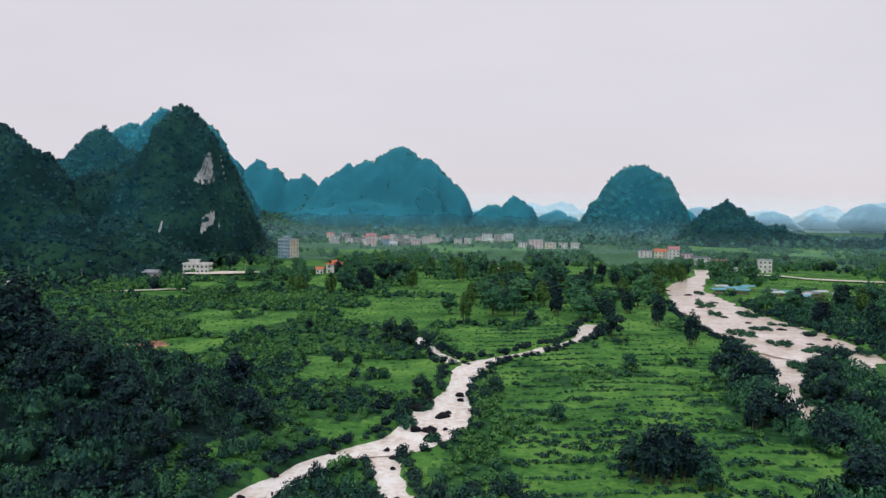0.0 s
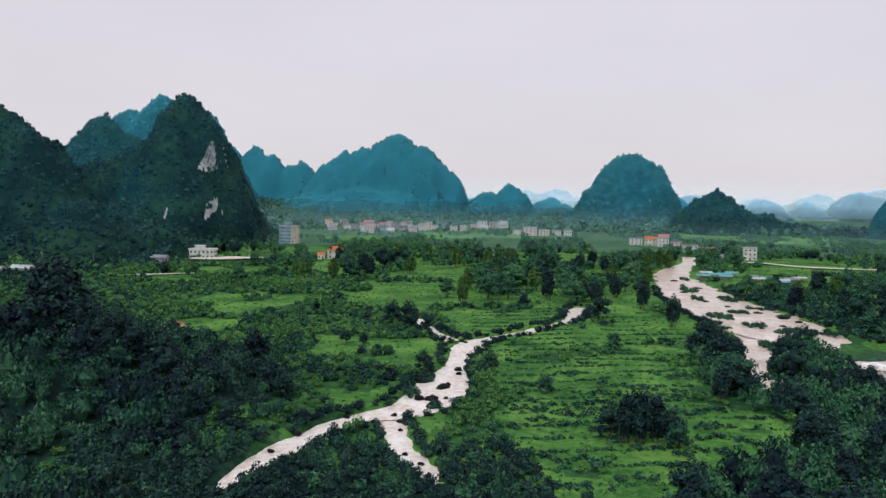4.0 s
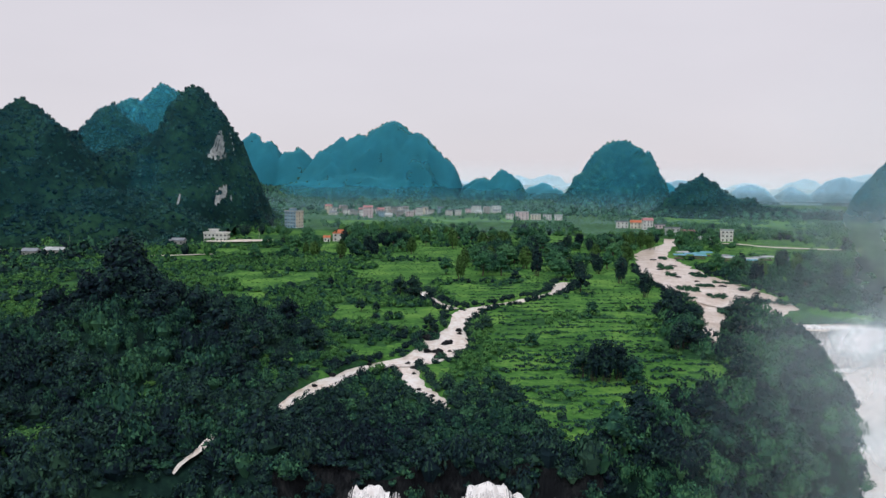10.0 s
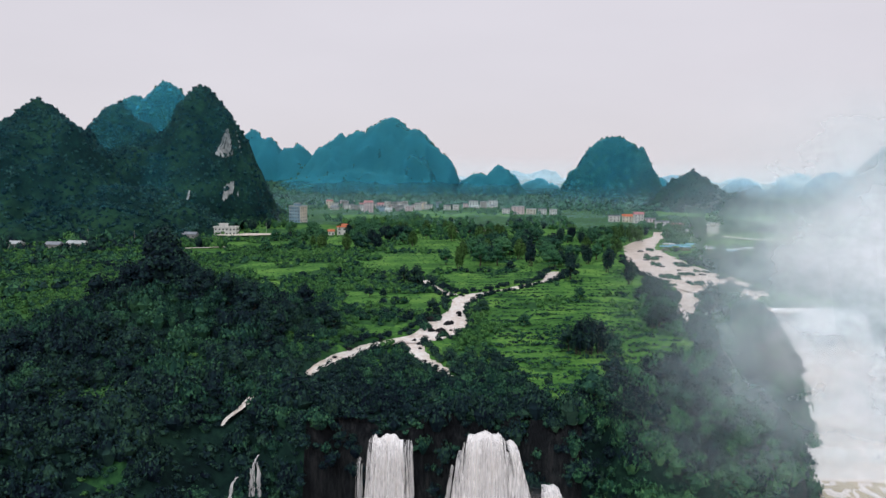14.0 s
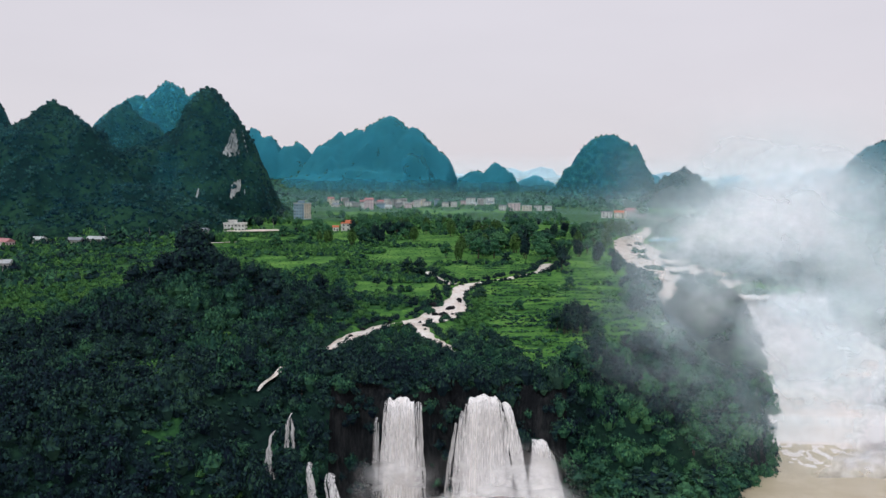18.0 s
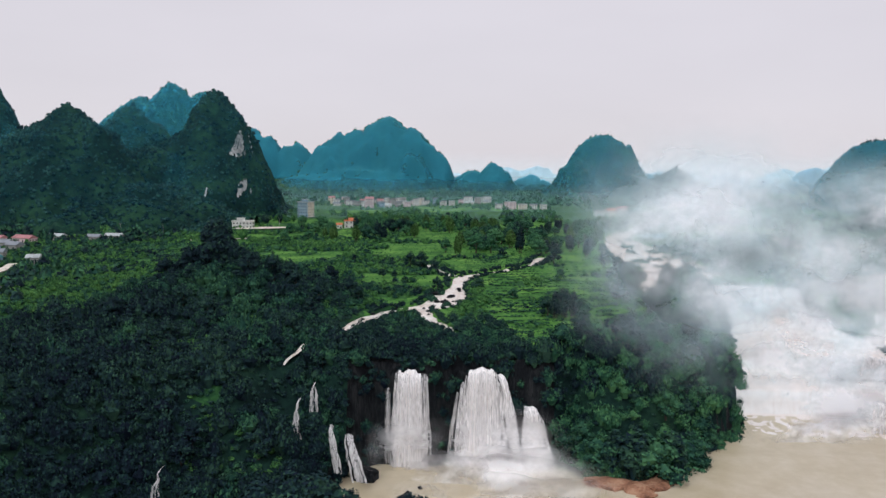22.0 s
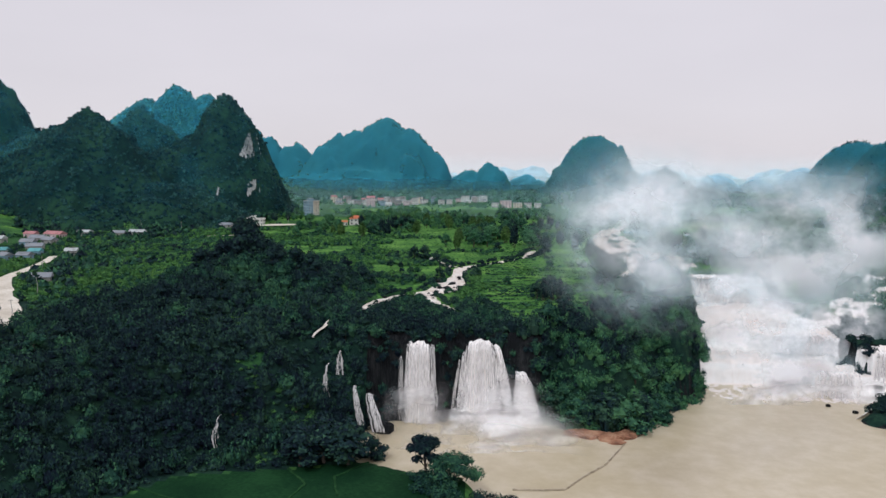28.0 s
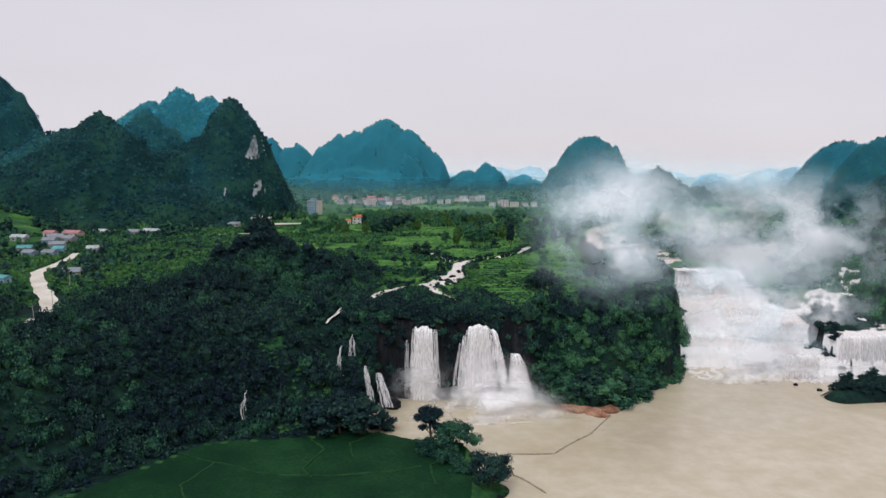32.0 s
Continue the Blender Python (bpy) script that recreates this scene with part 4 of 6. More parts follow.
# light scrub in the gaps of the wood
x, y, rng = spread(-172, -38, -62, 125, 2.3, 415)
gap = np.minimum(np.hypot((x + 100) / 15, (y - 6) / 11), np.hypot((x + 62) / 12, (y + 34) / 7)) < 1
ok = (gap | (vnoise(x, y, 26, 83) < -0.36)) & (poly_dist(x, y, GORGE) > 0.5) & (poly_dist(x, y, PADDY) > 4) & ~wet(x, y, 1.5)
x, y = x[ok], y[ok]
r = rng.uniform(0.7, 1.9, len(x))
rows = np.stack([x, y, ground_z(x, y) - 0.3, r, r * rng.uniform(0.7, 1.2, len(x))], -1)
lit = rng.uniform(0, 1, len(x)) < 0.55
scatter("scrub", "light green scrub in the clearings of the wood", "bushes", BUSH, rows[lit], M["leaf_light"])
scatter("scrub", "green scrub in the clearings of the wood", "bushes", BUSH, rows[~lit], M["leaf_mid"])

x, y, rng = spread(-46, 28, -12, 12, 1.7, 413)
d = poly_dist(x, y, GORGE)
cols = ((x > -32.5) & (x < -15.5)) | ((x > -11.5) & (x < 7)) | ((x > 8) & (x < 17))
ok = (d > -1) & (d < 9) & (~cols | (d > 7.5)) & (vnoise(x, y, 5, 98) > -0.35)
x, y = x[ok], y[ok]
r = rng.uniform(1.0, 2.7, len(x))
scatter("cliff_bushes", "dark ferns and bushes hanging on the wet cliff", "bushes", BUSH, np.stack([x, y, ground_z(x, y) - 0.6, r, r * 1.2], -1), M["leaf_dark"])

x, y, rng = spread(-330, 330, 5, 470, 2.9, 402)
dens = np.where(np.hypot((x + 202) / 32, (y - 426) / 18) < 1, 1.0, field_mask(x, y))
ok = (dens < 0.45) & ~wood_mask(x, y) & ~wet(x, y, 1.8) & (poly_dist(x, y, GORGE) > 4) & (line_dist(x, y, ROAD) > 2.5)
ok &= rng.uniform(0, 1, len(x)) < np.where(y < 300, 0.86, 0.5)
ok &= vnoise(x, y, 12, 85) > -0.45
x, y = x[ok], y[ok]
r = rng.uniform(1.0, 2.3, len(x)) * (1 + 0.25 * vnoise(x, y, 40, 86))
spots = np.stack([x, y, ground_z(x, y) - 0.3, r, r * rng.uniform(0.8, 1.5, len(x))], -1)
tone = vnoise(x, y, 45, 87) + rng.uniform(-0.6, 0.6, len(x))
for lo, hi, mt in ((-9, -0.66, "leaf_dark"), (-0.66, -0.12, "leaf_mid"), (-0.12, 9, "leaf_light")):
    sel = (tone >= lo) & (tone < hi)
    away = spots[:, 1] > 250
    scatter("scrub", "dense green scrub and bushes between the fields", "bushes", BUSH, spots[sel & ~away & (spots[:, 1] < 130)], M[mt])
    scatter("scrub", "green scrub and bushes in the middle of the valley", "bushes", LITE, spots[sel & ~away & (spots[:, 1] >= 130)], M[mt])
    # far dark scrub takes the paler leaves, with haze in their colour
    scatter("scrub", "low green scrub on the far fields", "bushes", TUFT, spots[sel & away], M["leaf_hazed" if mt == "leaf_dark" else mt])

# low tufts on the open grass and along the terrace edges
x, y, rng = spread(-240, 260, 8, 520, 2.5, 403)
ok = (field_mask(x, y) >= 0.45) & ~wet(x, y, 0.8) & (rng.uniform(0, 1, len(x)) < 0.5 + 0.45 * (vnoise(x, y, 20, 88) > 0.1))
x, y = x[ok], y[ok]
r = rng.uniform(0.25, 0.8, len(x)) ** 1.2 * 1.2
rows = np.stack([x, y, ground_z(x, y) - 0.15, r, r * 0.7], -1)
tone = rng.uniform(0, 1, len(x))
scatter("grass_tufts", "rough pale grass tufts and weeds on the open fields", "grass", SHRUB, rows[tone < 0.6], M["leaf_light"])
scatter("grass_tufts", "rough dark grass tufts and weeds on the open fields", "grass", SHRUB, rows[tone >= 0.86], M["leaf_mid"])
gx2, gy2, rng = spread(-8, 72, 10, 175, 1.25, 404)
step_up = ground_z(gx2, gy2 + 1.2) - ground_z(gx2, gy2 - 1.2)
ok = (step_up > 0.25) & (field_mask(gx2, gy2) > 0.4) & ~wet(gx2, gy2, 0.8)
gx2, gy2 = gx2[ok], gy2[ok]
r = rng.uniform(0.6, 1.5, len(gx2))
rows = np.stack([gx2, gy2, ground_z(gx2, gy2) - 0.35, r, r * 0.8], -1)
for lab, sel, mt in (("dark weedy banks along the field terraces", r < 1.15, "leaf_dark"), ("green weedy banks along the field terraces", r >= 1.15, "leaf_mid")):
    scatter("terrace_hedge", lab, "hedge", SHRUB, rows[sel], M[mt])

# weedy banks that follow the contours of the fields
x, y, rng = spread(-14, 74, 12, 250, 0.7, 414)
row = np.mod(y - 0.16 * x + 6.0 * vnoise(x, y * 0.5, 34, 102, 2), 8.6)
ok = (row < 0.85) & (field_mask(x, y) > 0.45) & ~wet(x, y, 1.0) & (vnoise(x, y, 24, 103, 2) > -0.2) & (poly_dist(x, y, GORGE) > 4)
x, y = x[ok], y[ok]
r = rng.uniform(0.35, 1.0, len(x)) * (0.8 + 0.5 * vnoise(x, y, 10, 104, 2))
scatter("field_bank", "dark weedy banks curving along the field contours", "crops", SHRUB, np.stack([x, y, ground_z(x, y) - 0.15, r, r * 0.9], -1), M["leaf_mid"])

# stream banks
bx, by, rng = spread(-75, 150, -5, 330, 2.2, 405)
d = np.full(bx.shape, 1e9)
for w in WATERS:
    d = np.minimum(d, line_dist(bx, by, w))
ok = (d > 0.5) & (d < 4.0) & (poly_dist(bx, by, GORGE) > 3) & (rng.uniform(0, 1, len(bx)) < 0.75)
bx, by = bx[ok], by[ok]
r = rng.uniform(0.9, 2.2, len(bx))
scatter("bank_bushes", "dark bushes overhanging the stream banks", "bushes", BUSH, np.stack([bx, by, ground_z(bx, by) - 0.5, r, r * 1.1], -1), M["leaf_dark"])

# belt of trees across the middle and far valley
x, y, rng = spread(-300, 420, 325, 640, 8.5, 406)
belt = vnoise(x, y * 0.55, 55, 89, 2)
ok = (belt > 0.3 - 0.3 * sstep(400, 450, y)) & ~wet(x, y, 4) & (rng.uniform(0, 1, len(x)) < 0.75)
ok &= ~((x < -165) & (x > -255) & (y > 385) & (y < 470)) & ~((np.abs(x + 203) < 14) & (y > 540) & (y < 640)) & ~((np.abs(x + 127) < 15) & (y > 415) & (y < 475))
ok &= ~((x > 110) & (x < 192) & (y > 335) & (y < 412)) & ~((x > -42) & (x < 12) & (y > 470) & (y < 540))
x, y = x[ok], y[ok]
r = rng.uniform(2.2, 4.8, len(x))
spots = np.stack([x, y, ground_z(x, y) - 0.4, r, r * rng.uniform(1.1, 2.0, len(x))], -1)
tone = rng.uniform(0, 1, len(x))
scatter("valley_trees", "dark tree clumps across the valley floor", "trees", BUSH[:3], spots[tone < 0.14], M["leaf_dark"])
scatter("valley_trees", "haze-tinted blue-green tree clumps across the valley floor", "trees", BUSH[2:], spots[(tone >= 0.14) & (tone < 0.7)], M["leaf_hazed"])
scatter("valley_trees", "fresh green tree clumps across the valley floor", "trees", BUSH[1:4], spots[tone >= 0.7], M["leaf_light"])
x, y, rng = spread(-300, 420, 640, 920, 8.0, 408)
ok = (vnoise(x, y * 0.5, 60, 89, 2) > 0.12) & ~wet(x, y, 4) & (rng.uniform(0, 1, len(x)) < 0.8)
ok &= ~((x > -240) & (x < -80) & (y > 770)) & ~((x > -205) & (x < -115) & (y < 760)) & ~((x > 0) & (x < 85) & (y > 740))
x, y = x[ok], y[ok]
r = rng.uniform(1.6, 3.4, len(x))
scatter("far_trees", "distant tree clumps round the village", "trees", TUFT, np.stack([x, y, ground_z(x, y) - 0.4, r, r * rng.uniform(1.0, 1.7, len(x))], -1), M["leaf_hazed"])
x, y, rng = spread(-520, 520, 930, 1480, 17, 409)
ok = (vnoise(x, y, 70, 100, 2) > -0.35) & ~((x > -60) & (x < 15) & (y < 1050))
x, y = x[ok], y[ok]
r = rng.uniform(3.2, 7.0, len(x))
scatter("far_trees", "wooded ground between the village and the hills", "trees", CANOPY, np.stack([x, y, ground_z(x, y) - 0.4, r, r * rng.uniform(1.0, 1.7, len(x))], -1), M["leaf_far_hazed"])

# wood and gardens under the left hills
x, y, rng = spread(-640, -195, 60, 600, 6.2, 407)
ok = (line_dist(x, y, ROAD) > 6) & (rng.uniform(0, 1, len(x)) < 0.75) & ((x < -250) | (y < 170)) & (vnoise(x, y, 40, 91) > -0.25)
ok &= ~((x > -380) & (x < -270) & (y > 165) & (y < 335) & (vnoise(x, y, 30, 92) < -0.25))
ok &= ~((x > -356) & (x < -262) & (y > 155) & (y < 305) & (rng.uniform(0, 1, len(x)) < 0.62))
x, y = x[ok], y[ok]
r = rng.uniform(1.8, 3.8, len(x))
spots = np.stack([x, y, ground_z(x, y) - 0.4, r, r * rng.uniform(1.0, 1.8, len(x))], -1)
tone = rng.uniform(0, 1, len(x)) + 0.4 * vnoise(x, y, 60, 93)
scatter("foothill_wood", "dark trees and gardens at the foot of the hills", "trees", CANOPY, spots[tone < 0.4], M["leaf_dark"])
scatter("foothill_wood", "green trees and gardens at the foot of the hills", "trees", CANOPY, spots[tone >= 0.4], M["leaf_mid"])

# forest on the hills, densest on the near ones
def hill_forest(k, gap, r_lo, r_hi, label, leaf="leaf_hill"):
    bumps, seed, base, ob = HILLS[k]
    x0, x1 = min(b[0] - b[3] for b in bumps), max(b[0] + b[3] for b in bumps)
    y0, y1 = min(b[1] - b[4] for b in bumps), max(b[1] for b in bumps) + 6
    x, y, rng = spread(x0, x1, y0, y1, gap, 500 + k)
    z = hill_height(x, y, bumps, seed)
    ok = (z + base > ground_z(x, y) - 1) & (z > -1) & ~scar_mask(x, y, z + base) & (vnoise(x, y, 30, 90) > -0.62)
    x, y, z = x[ok], y[ok], z[ok]
    r = r_lo * 0.75 + (1.25 * r_hi - 0.75 * r_lo) * rng.uniform(0, 1, len(x)) ** 1.6
    scatter("hill_wood", label, "forest", TUFT if k in (0, 1, 4) else CANOPY, np.stack([x, y, z + base - (0.75 if k in (3, 5, 6, 7, 9, 13) else 0.6) * r, r, r * rng.uniform(0.9, 1.6, len(x))], -1), M[leaf])


# the far hills get leaves with haze put into their colour
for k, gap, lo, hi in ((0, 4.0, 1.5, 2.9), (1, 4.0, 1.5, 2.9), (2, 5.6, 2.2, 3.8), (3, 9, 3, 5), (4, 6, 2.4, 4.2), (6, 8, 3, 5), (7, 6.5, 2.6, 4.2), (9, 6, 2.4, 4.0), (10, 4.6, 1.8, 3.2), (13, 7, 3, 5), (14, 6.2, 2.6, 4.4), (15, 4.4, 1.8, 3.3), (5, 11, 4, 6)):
    hill_forest(k, gap, lo, hi, "unbroken forest canopy clothing the karst hill", "leaf_far_hazed" if k in (3, 5, 6, 7, 9) else "leaf_hill")


# ---- single trees ----
def limb_mesh(bm, a, b, ra, rb, sides=6):
    a, b = Vector(a), Vector(b)
    q = (b - a).to_track_quat("Z", "Y")
    rings = []
    for c, rr in ((a, ra), (a.lerp(b, 0.5) + Vector((0.04, -0.03, 0)) * (b - a).length, (ra + rb) / 2), (b, rb)):
        rings.append([bm.verts.new(c + q @ Vector((rr * math.cos(2 * math.pi * i / sides), rr * math.sin(2 * math.pi * i / sides), 0))) for i in range(sides)])
    for r0, r1 in zip(rings, rings[1:]):
        for i in range(sides):
            bm.faces.new((r0[i], r0[(i + 1) % sides], r1[(i + 1) % sides], r1[i]))


def tree(name, label, category, h, width, mat, seed, leaves=880, trunk=0.34, bamboo=False, group="single trees in the valley", airy=False):
    """A tree with a tapered trunk, limbs and a lobed crown of leaf clumps."""
    rng = random.Random(seed)
    ob = empty(name, (0, 0, 0), label, category, group)
    bm = bmesh.new()
    if bamboo:
        for i in range(9):
            a, lean = rng.uniform(0, 6.28), rng.uniform(0.1, 0.5) * width
            limb_mesh(bm, (0.25 * width * math.cos(a), 0.25 * width * math.sin(a), -0.4), (lean * math.cos(a), lean * math.sin(a), h * rng.uniform(0.6, 0.9)), 0.09, 0.04, 5)
        part("stem_cluster", bm, M["bark"], ob)["kind"] = "stuff"
        lb = []
        for i in range(9):
            a, rr = 6.28 * i / 9 + rng.uniform(-0.3, 0.3), rng.uniform(0.25, 0.62) * width
            top = h * rng.uniform(0.62, 0.98)
            lb.append((rr * math.cos(a), rr * math.sin(a), top * 0.53, 0.3 * width, 0.3 * width, top * 0.47))
        lb.append((0, 0, h * 0.6, 0.45 * width, 0.45 * width, h * 0.42))
        v, f = crown(lb, leaves, 0.036 * h + 0.08, seed, 0.7, True)
    else:
        top = (rng.uniform(-0.3, 0.3), rng.uniform(-0.3, 0.3), h * 0.62)
        limb_mesh(bm, (0, 0, -0.5), top, trunk, trunk * 0.45, 8)
        part("trunk", bm, M["bark"], ob)
        bm = bmesh.new()
        lb = [(top[0], top[1], h * 0.76, 0.5 * width, 0.5 * width, h * 0.24) if airy else (top[0], top[1], h * 0.66, 0.56 * width, 0.56 * width, h * 0.34)]
        for i in range(8):
            a = 6.28 * i / 8 + rng.uniform(-0.4, 0.4)
            rr, zz = rng.uniform(0.4, 0.72) * width, h * ((0.36 if airy else 0.16) + (0.42 if airy else 0.5) * ((i * 5) % 8) / 8 + rng.uniform(0, 0.12))
            limb_mesh(bm, (top[0] * 0.6, top[1] * 0.6, h * rng.uniform(0.25, 0.5)), (rr * math.cos(a) * 0.85, rr * math.sin(a) * 0.85, zz), trunk * 0.4, trunk * 0.15, 5)
            s = (rng.uniform(0.24, 0.4) if airy else rng.uniform(0.34, 0.5)) * width
            lb.append((rr * math.cos(a), rr * math.sin(a), zz, s, s, s * rng.uniform(0.7, 1.0)))
        part("branching", bm, M["bark"], ob)
        v, f = crown(lb, leaves, (0.038 if leaves < 1000 else 0.028) * h, seed, 0.74, True)
    part("crown", np_mesh("crown", v, f, [mat]), None, ob)
    return ob


KIND = {
    "dark": [tree("tree", "dark green broadleaf tree with a rounded uneven crown", "tree", 10, 4.0, M["leaf_dark"], 601 + i) for i in range(3)],
    "mid": [tree("tree", "fresh green broadleaf tree standing in a field", "tree", 8, 3.6, M["leaf_mid"], 611 + i) for i in range(2)],
    "bamboo": [tree("bamboo_clump", "yellow-green feathery bamboo clump beside the fields", "bamboo", 12, 4.0, M["bamboo"], 621 + i, 1000, bamboo=True, group="bamboo clumps") for i in range(2)],
    "grove": [tree("bamboo_clump", "dark green upright bamboo clump by the water", "bamboo", 12, 3.4, M["leaf_dark"], 631 + i, 1000, bamboo=True, group="bamboo clumps") for i in range(2)],
}
KIND["valley"] = [tree("tree", "haze-tinted blue-green broadleaf tree among the far fields", "tree", 10, 4.0, M["leaf_hazed"], 641 + i) for i in range(3)]
SIZE = {"valley": 10, "dark": 10, "mid": 8, "bamboo": 12, "grove": 12}
used = set()


def plant(kind, x, y, h, wide=1.0, turn=0.0):
    z = float(ground_z(np.array([x]), np.array([y]))[0])
    # distant dark trees switch to leaves paled for haze
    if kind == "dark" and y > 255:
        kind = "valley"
    n = len(KIND[kind])
    src = KIND[kind][int(abs(x * 7 + y * 3)) % n]
    k = h / SIZE[kind]
    m = Matrix.Translation((x, y, z - 0.1)) @ Matrix.Rotation(turn or (x * 1.7 + y), 4, "Z") @ Matrix.Diagonal((k * wide, k * wide, k, 1))
    if src.name not in used:
        used.add(src.name)
        src.matrix_basis = m
        return src
    made = copy_thing(src, Matrix.Identity(4))
    made.matrix_basis = m
    return made


MID_TREES = [("dark", -45, 202, 9.3), ("dark", -38, 196, 10.3), ("dark", -31, 195, 7), ("dark", -29, 274, 10.4), ("bamboo", -20, 252, 13.3), ("dark", -9, 268, 15),
             ("dark", 1, 271, 12.8), ("dark", 8, 247, 7.2), ("grove", 20, 273, 15.6), ("dark", 31, 266, 12.7), ("dark", 38, 216, 11.3), ("dark", 34, 369, 9.9),
             ("dark", 16, 381, 13.5), ("bamboo", 60, 346, 12.5), ("dark", 63, 311, 11.5), ("grove", 61, 247, 13.2), ("grove", 66, 208, 12.7), ("dark", 64, 152, 14.4)]
BANK_TREES = [("dark", 65, 138, 12.8), ("dark", 67, 128, 11.5), ("bamboo", 98, 440, 14), ("bamboo", 106, 444, 14.5), ("bamboo", 113, 448, 14.6), ("bamboo", 92, 436, 13),
              ("dark", 138, 459, 15), ("dark", 164, 465, 14), ("dark", 87, 142, 12.6), ("dark", 102, 168, 10), ("dark", 84, 128, 9.4), ("dark", 134, 303, 11.2), ("dark", 126, 313, 12.1)]
FIELD_TREES = [("mid", 11, 105, 5.5), ("dark", -56, 437, 10.2), ("dark", -104, 447, 11.6), ("dark", -81, 220, 4.4), ("dark", -49, 158, 4.4), ("dark", -24, 122, 6.8),
               ("dark", 24, 72, 9), ("grove", 27, 70, 11.5), ("grove", 30, 69, 13), ("grove", 34, 71, 11), ("dark", 37, 70, 8), ("mid", 38, 67, 6.8), ("dark", -4, 127, 6.1), ("dark", -7, 116, 5.9), ("mid", 37, 163, 6.3), ("dark", -55, 158, 5.3)]
VILLAGE_TREES = [("dark", -150, 319, 10), ("dark", -136, 335, 9), ("dark", -166, 393, 9.7), ("dark", -141, 381, 12.5), ("dark", -129, 383, 13.6), ("dark", -107, 505, 11), ("dark", -98, 530, 10.7),
                 ("dark", -84, 533, 10.8), ("dark", -72, 525, 10.7), ("bamboo", -44, 484, 12.4), ("dark", -34, 463, 12), ("dark", -112, 440, 11), ("dark", -150, 455, 12), ("dark", -158, 470, 11), ("dark", -172, 460, 12)]
for kind, x, y, h in MID_TREES + BANK_TREES + FIELD_TREES + VILLAGE_TREES:
    plant(kind, x, y, h)
rng = random.Random(78)
count = 0
while count < 80:
    x, y = rng.uniform(-135, 105), rng.uniform(258, 500)
    here = (np.array([x]), np.array([y]))
    if bool(wet(*here, 4)[0]) or (x < -20 and y < 300) or float(vnoise(*here, 45, 99)[0]) < -0.05:
        continue
    plant(rng.choice(("dark", "dark", "mid", "grove", "bamboo")), x, y, rng.uniform(8, 14), rng.uniform(0.95, 1.25))
    count += 1
# the dark trees on the knoll and the promontory stand singly above the wood
rng = random.Random(77)
for x, y, h, wide in ((-112, 86, 15, 1.1), (-104, 84, 12, 1), (-128, 86, 13, 1), (-138, 84, 12, 1.1), (-82, 74, 12, 1), (-78, 70, 10, 1.2), (-90, 78, 12, 1), (-98, 66, 11, 1)):
    plant("dark", x, y, h, wide)
for i in range(70):
    x, y = rng.uniform(-165, -45), rng.uniform(-48, 120)
    if bool(wood_mask(np.array([x]), np.array([y]))[0]) and not bool(wet(np.array([x]), np.array([y]), 4)[0]):
        plant(rng.choice(("dark", "dark", "mid", "dark")), x, y, rng.uniform(6, 10), 1.1)
for i in range(90):
    x, y = rng.uniform(22, 112), rng.uniform(-6, 120)
    if bool(wood_mask(np.array([x]), np.array([y]))[0]) and not bool(wet(np.array([x]), np.array([y]), 4)[0]):
        plant(rng.choice(("dark", "dark", "mid", "grove")), x, y, rng.uniform(7, 11), 1.15)
# bamboo and trees at the foot of the promontory
for x, y, h, kind in ((40, -5, 15, "grove"), (46, -7, 17, "grove"), (52, -5, 15, "mid"), (58, -1, 15, "grove"), (34, -4, 12, "mid"), (63, 4, 13, "mid")):
    plant(kind, x, y, h, 1.4)
# dense clumps between the stream and the river, and along the far bank
rng = random.Random(79)
count = 0
while count < 84:
    x, y = (rng.uniform(-15, 100), rng.uniform(255, 470)) if count < 50 else (rng.uniform(126, 215), rng.uniform(165, 330))
    here = (np.array([x]), np.array([y]))
    if bool(wet(*here, 4)[0]) or (count < 50 and float(vnoise(*here, 22, 106)[0]) < -0.35) or (x < 20 and y < 250):
        continue
    plant(rng.choice(("grove", "bamboo", "mid", "grove", "dark")), x, y, rng.uniform(7, 13), rng.uniform(1.1, 1.5))
    count += 1
x, y, rng = spread(116, 240, 160, 345, 4.6, 418)
ok = ~wet(x, y, 2) & (poly_dist(x, y, GORGE) > 3) & (poly_dist(x, y, ARM) > 2) & (vnoise(x, y, 24, 107) > -0.25)
x, y = x[ok], y[ok]
r = rng.uniform(1.4, 3.4, len(x))
scatter("bank_trees", "mixed green trees and bushes on the far river bank", "trees", LITE, np.stack([x, y, ground_z(x, y) - 0.5, r, r * rng.uniform(1.0, 1.7, len(x))], -1), M["leaf_mid"])
# trees by the pool
# trees by the pool
kt = tree("tree", "tall broad dark tree crowning the wooded knoll", "tree", 28, 11, M["leaf_dark"], 655, 4200, 0.6, group="trees on the knoll")
kt.matrix_basis = Matrix.Translation((-117, 88, 43.5))
for x, y, h in ((-109, 84, 12), (-124, 86, 12), (-116, 80, 11), (-102, 82, 10), (-131, 88, 10)):
    plant("dark", x, y, h, 1.2)
pt = tree("tree", "tall dark tree with a knobbed crown beside the paddy", "tree", 14.5, 6.6, M["leaf_dark"], 651, 3000, 0.4, group="trees beside the paddy", airy=True)
pt.matrix_basis = Matrix.Translation((-17, -60, 1.2))
pt = tree("tree", "spreading green tree beside the muddy pool", "tree", 12, 8.4, M["leaf_mid"], 652, 3000, 0.35, group="trees beside the paddy", airy=True)
pt.matrix_basis = Matrix.Translation((-8, -67, 1.0))
pt = tree("tree", "low wide dark tree leaning over the pool edge", "tree", 11, 8.6, M["leaf_dark"], 653, 3000, 0.35, group="trees beside the paddy", airy=True)
pt.matrix_basis = Matrix.Translation((3, -92, 0.4))
rng = np.random.default_rng(83)
t = rng.uniform(0, 1, 110)
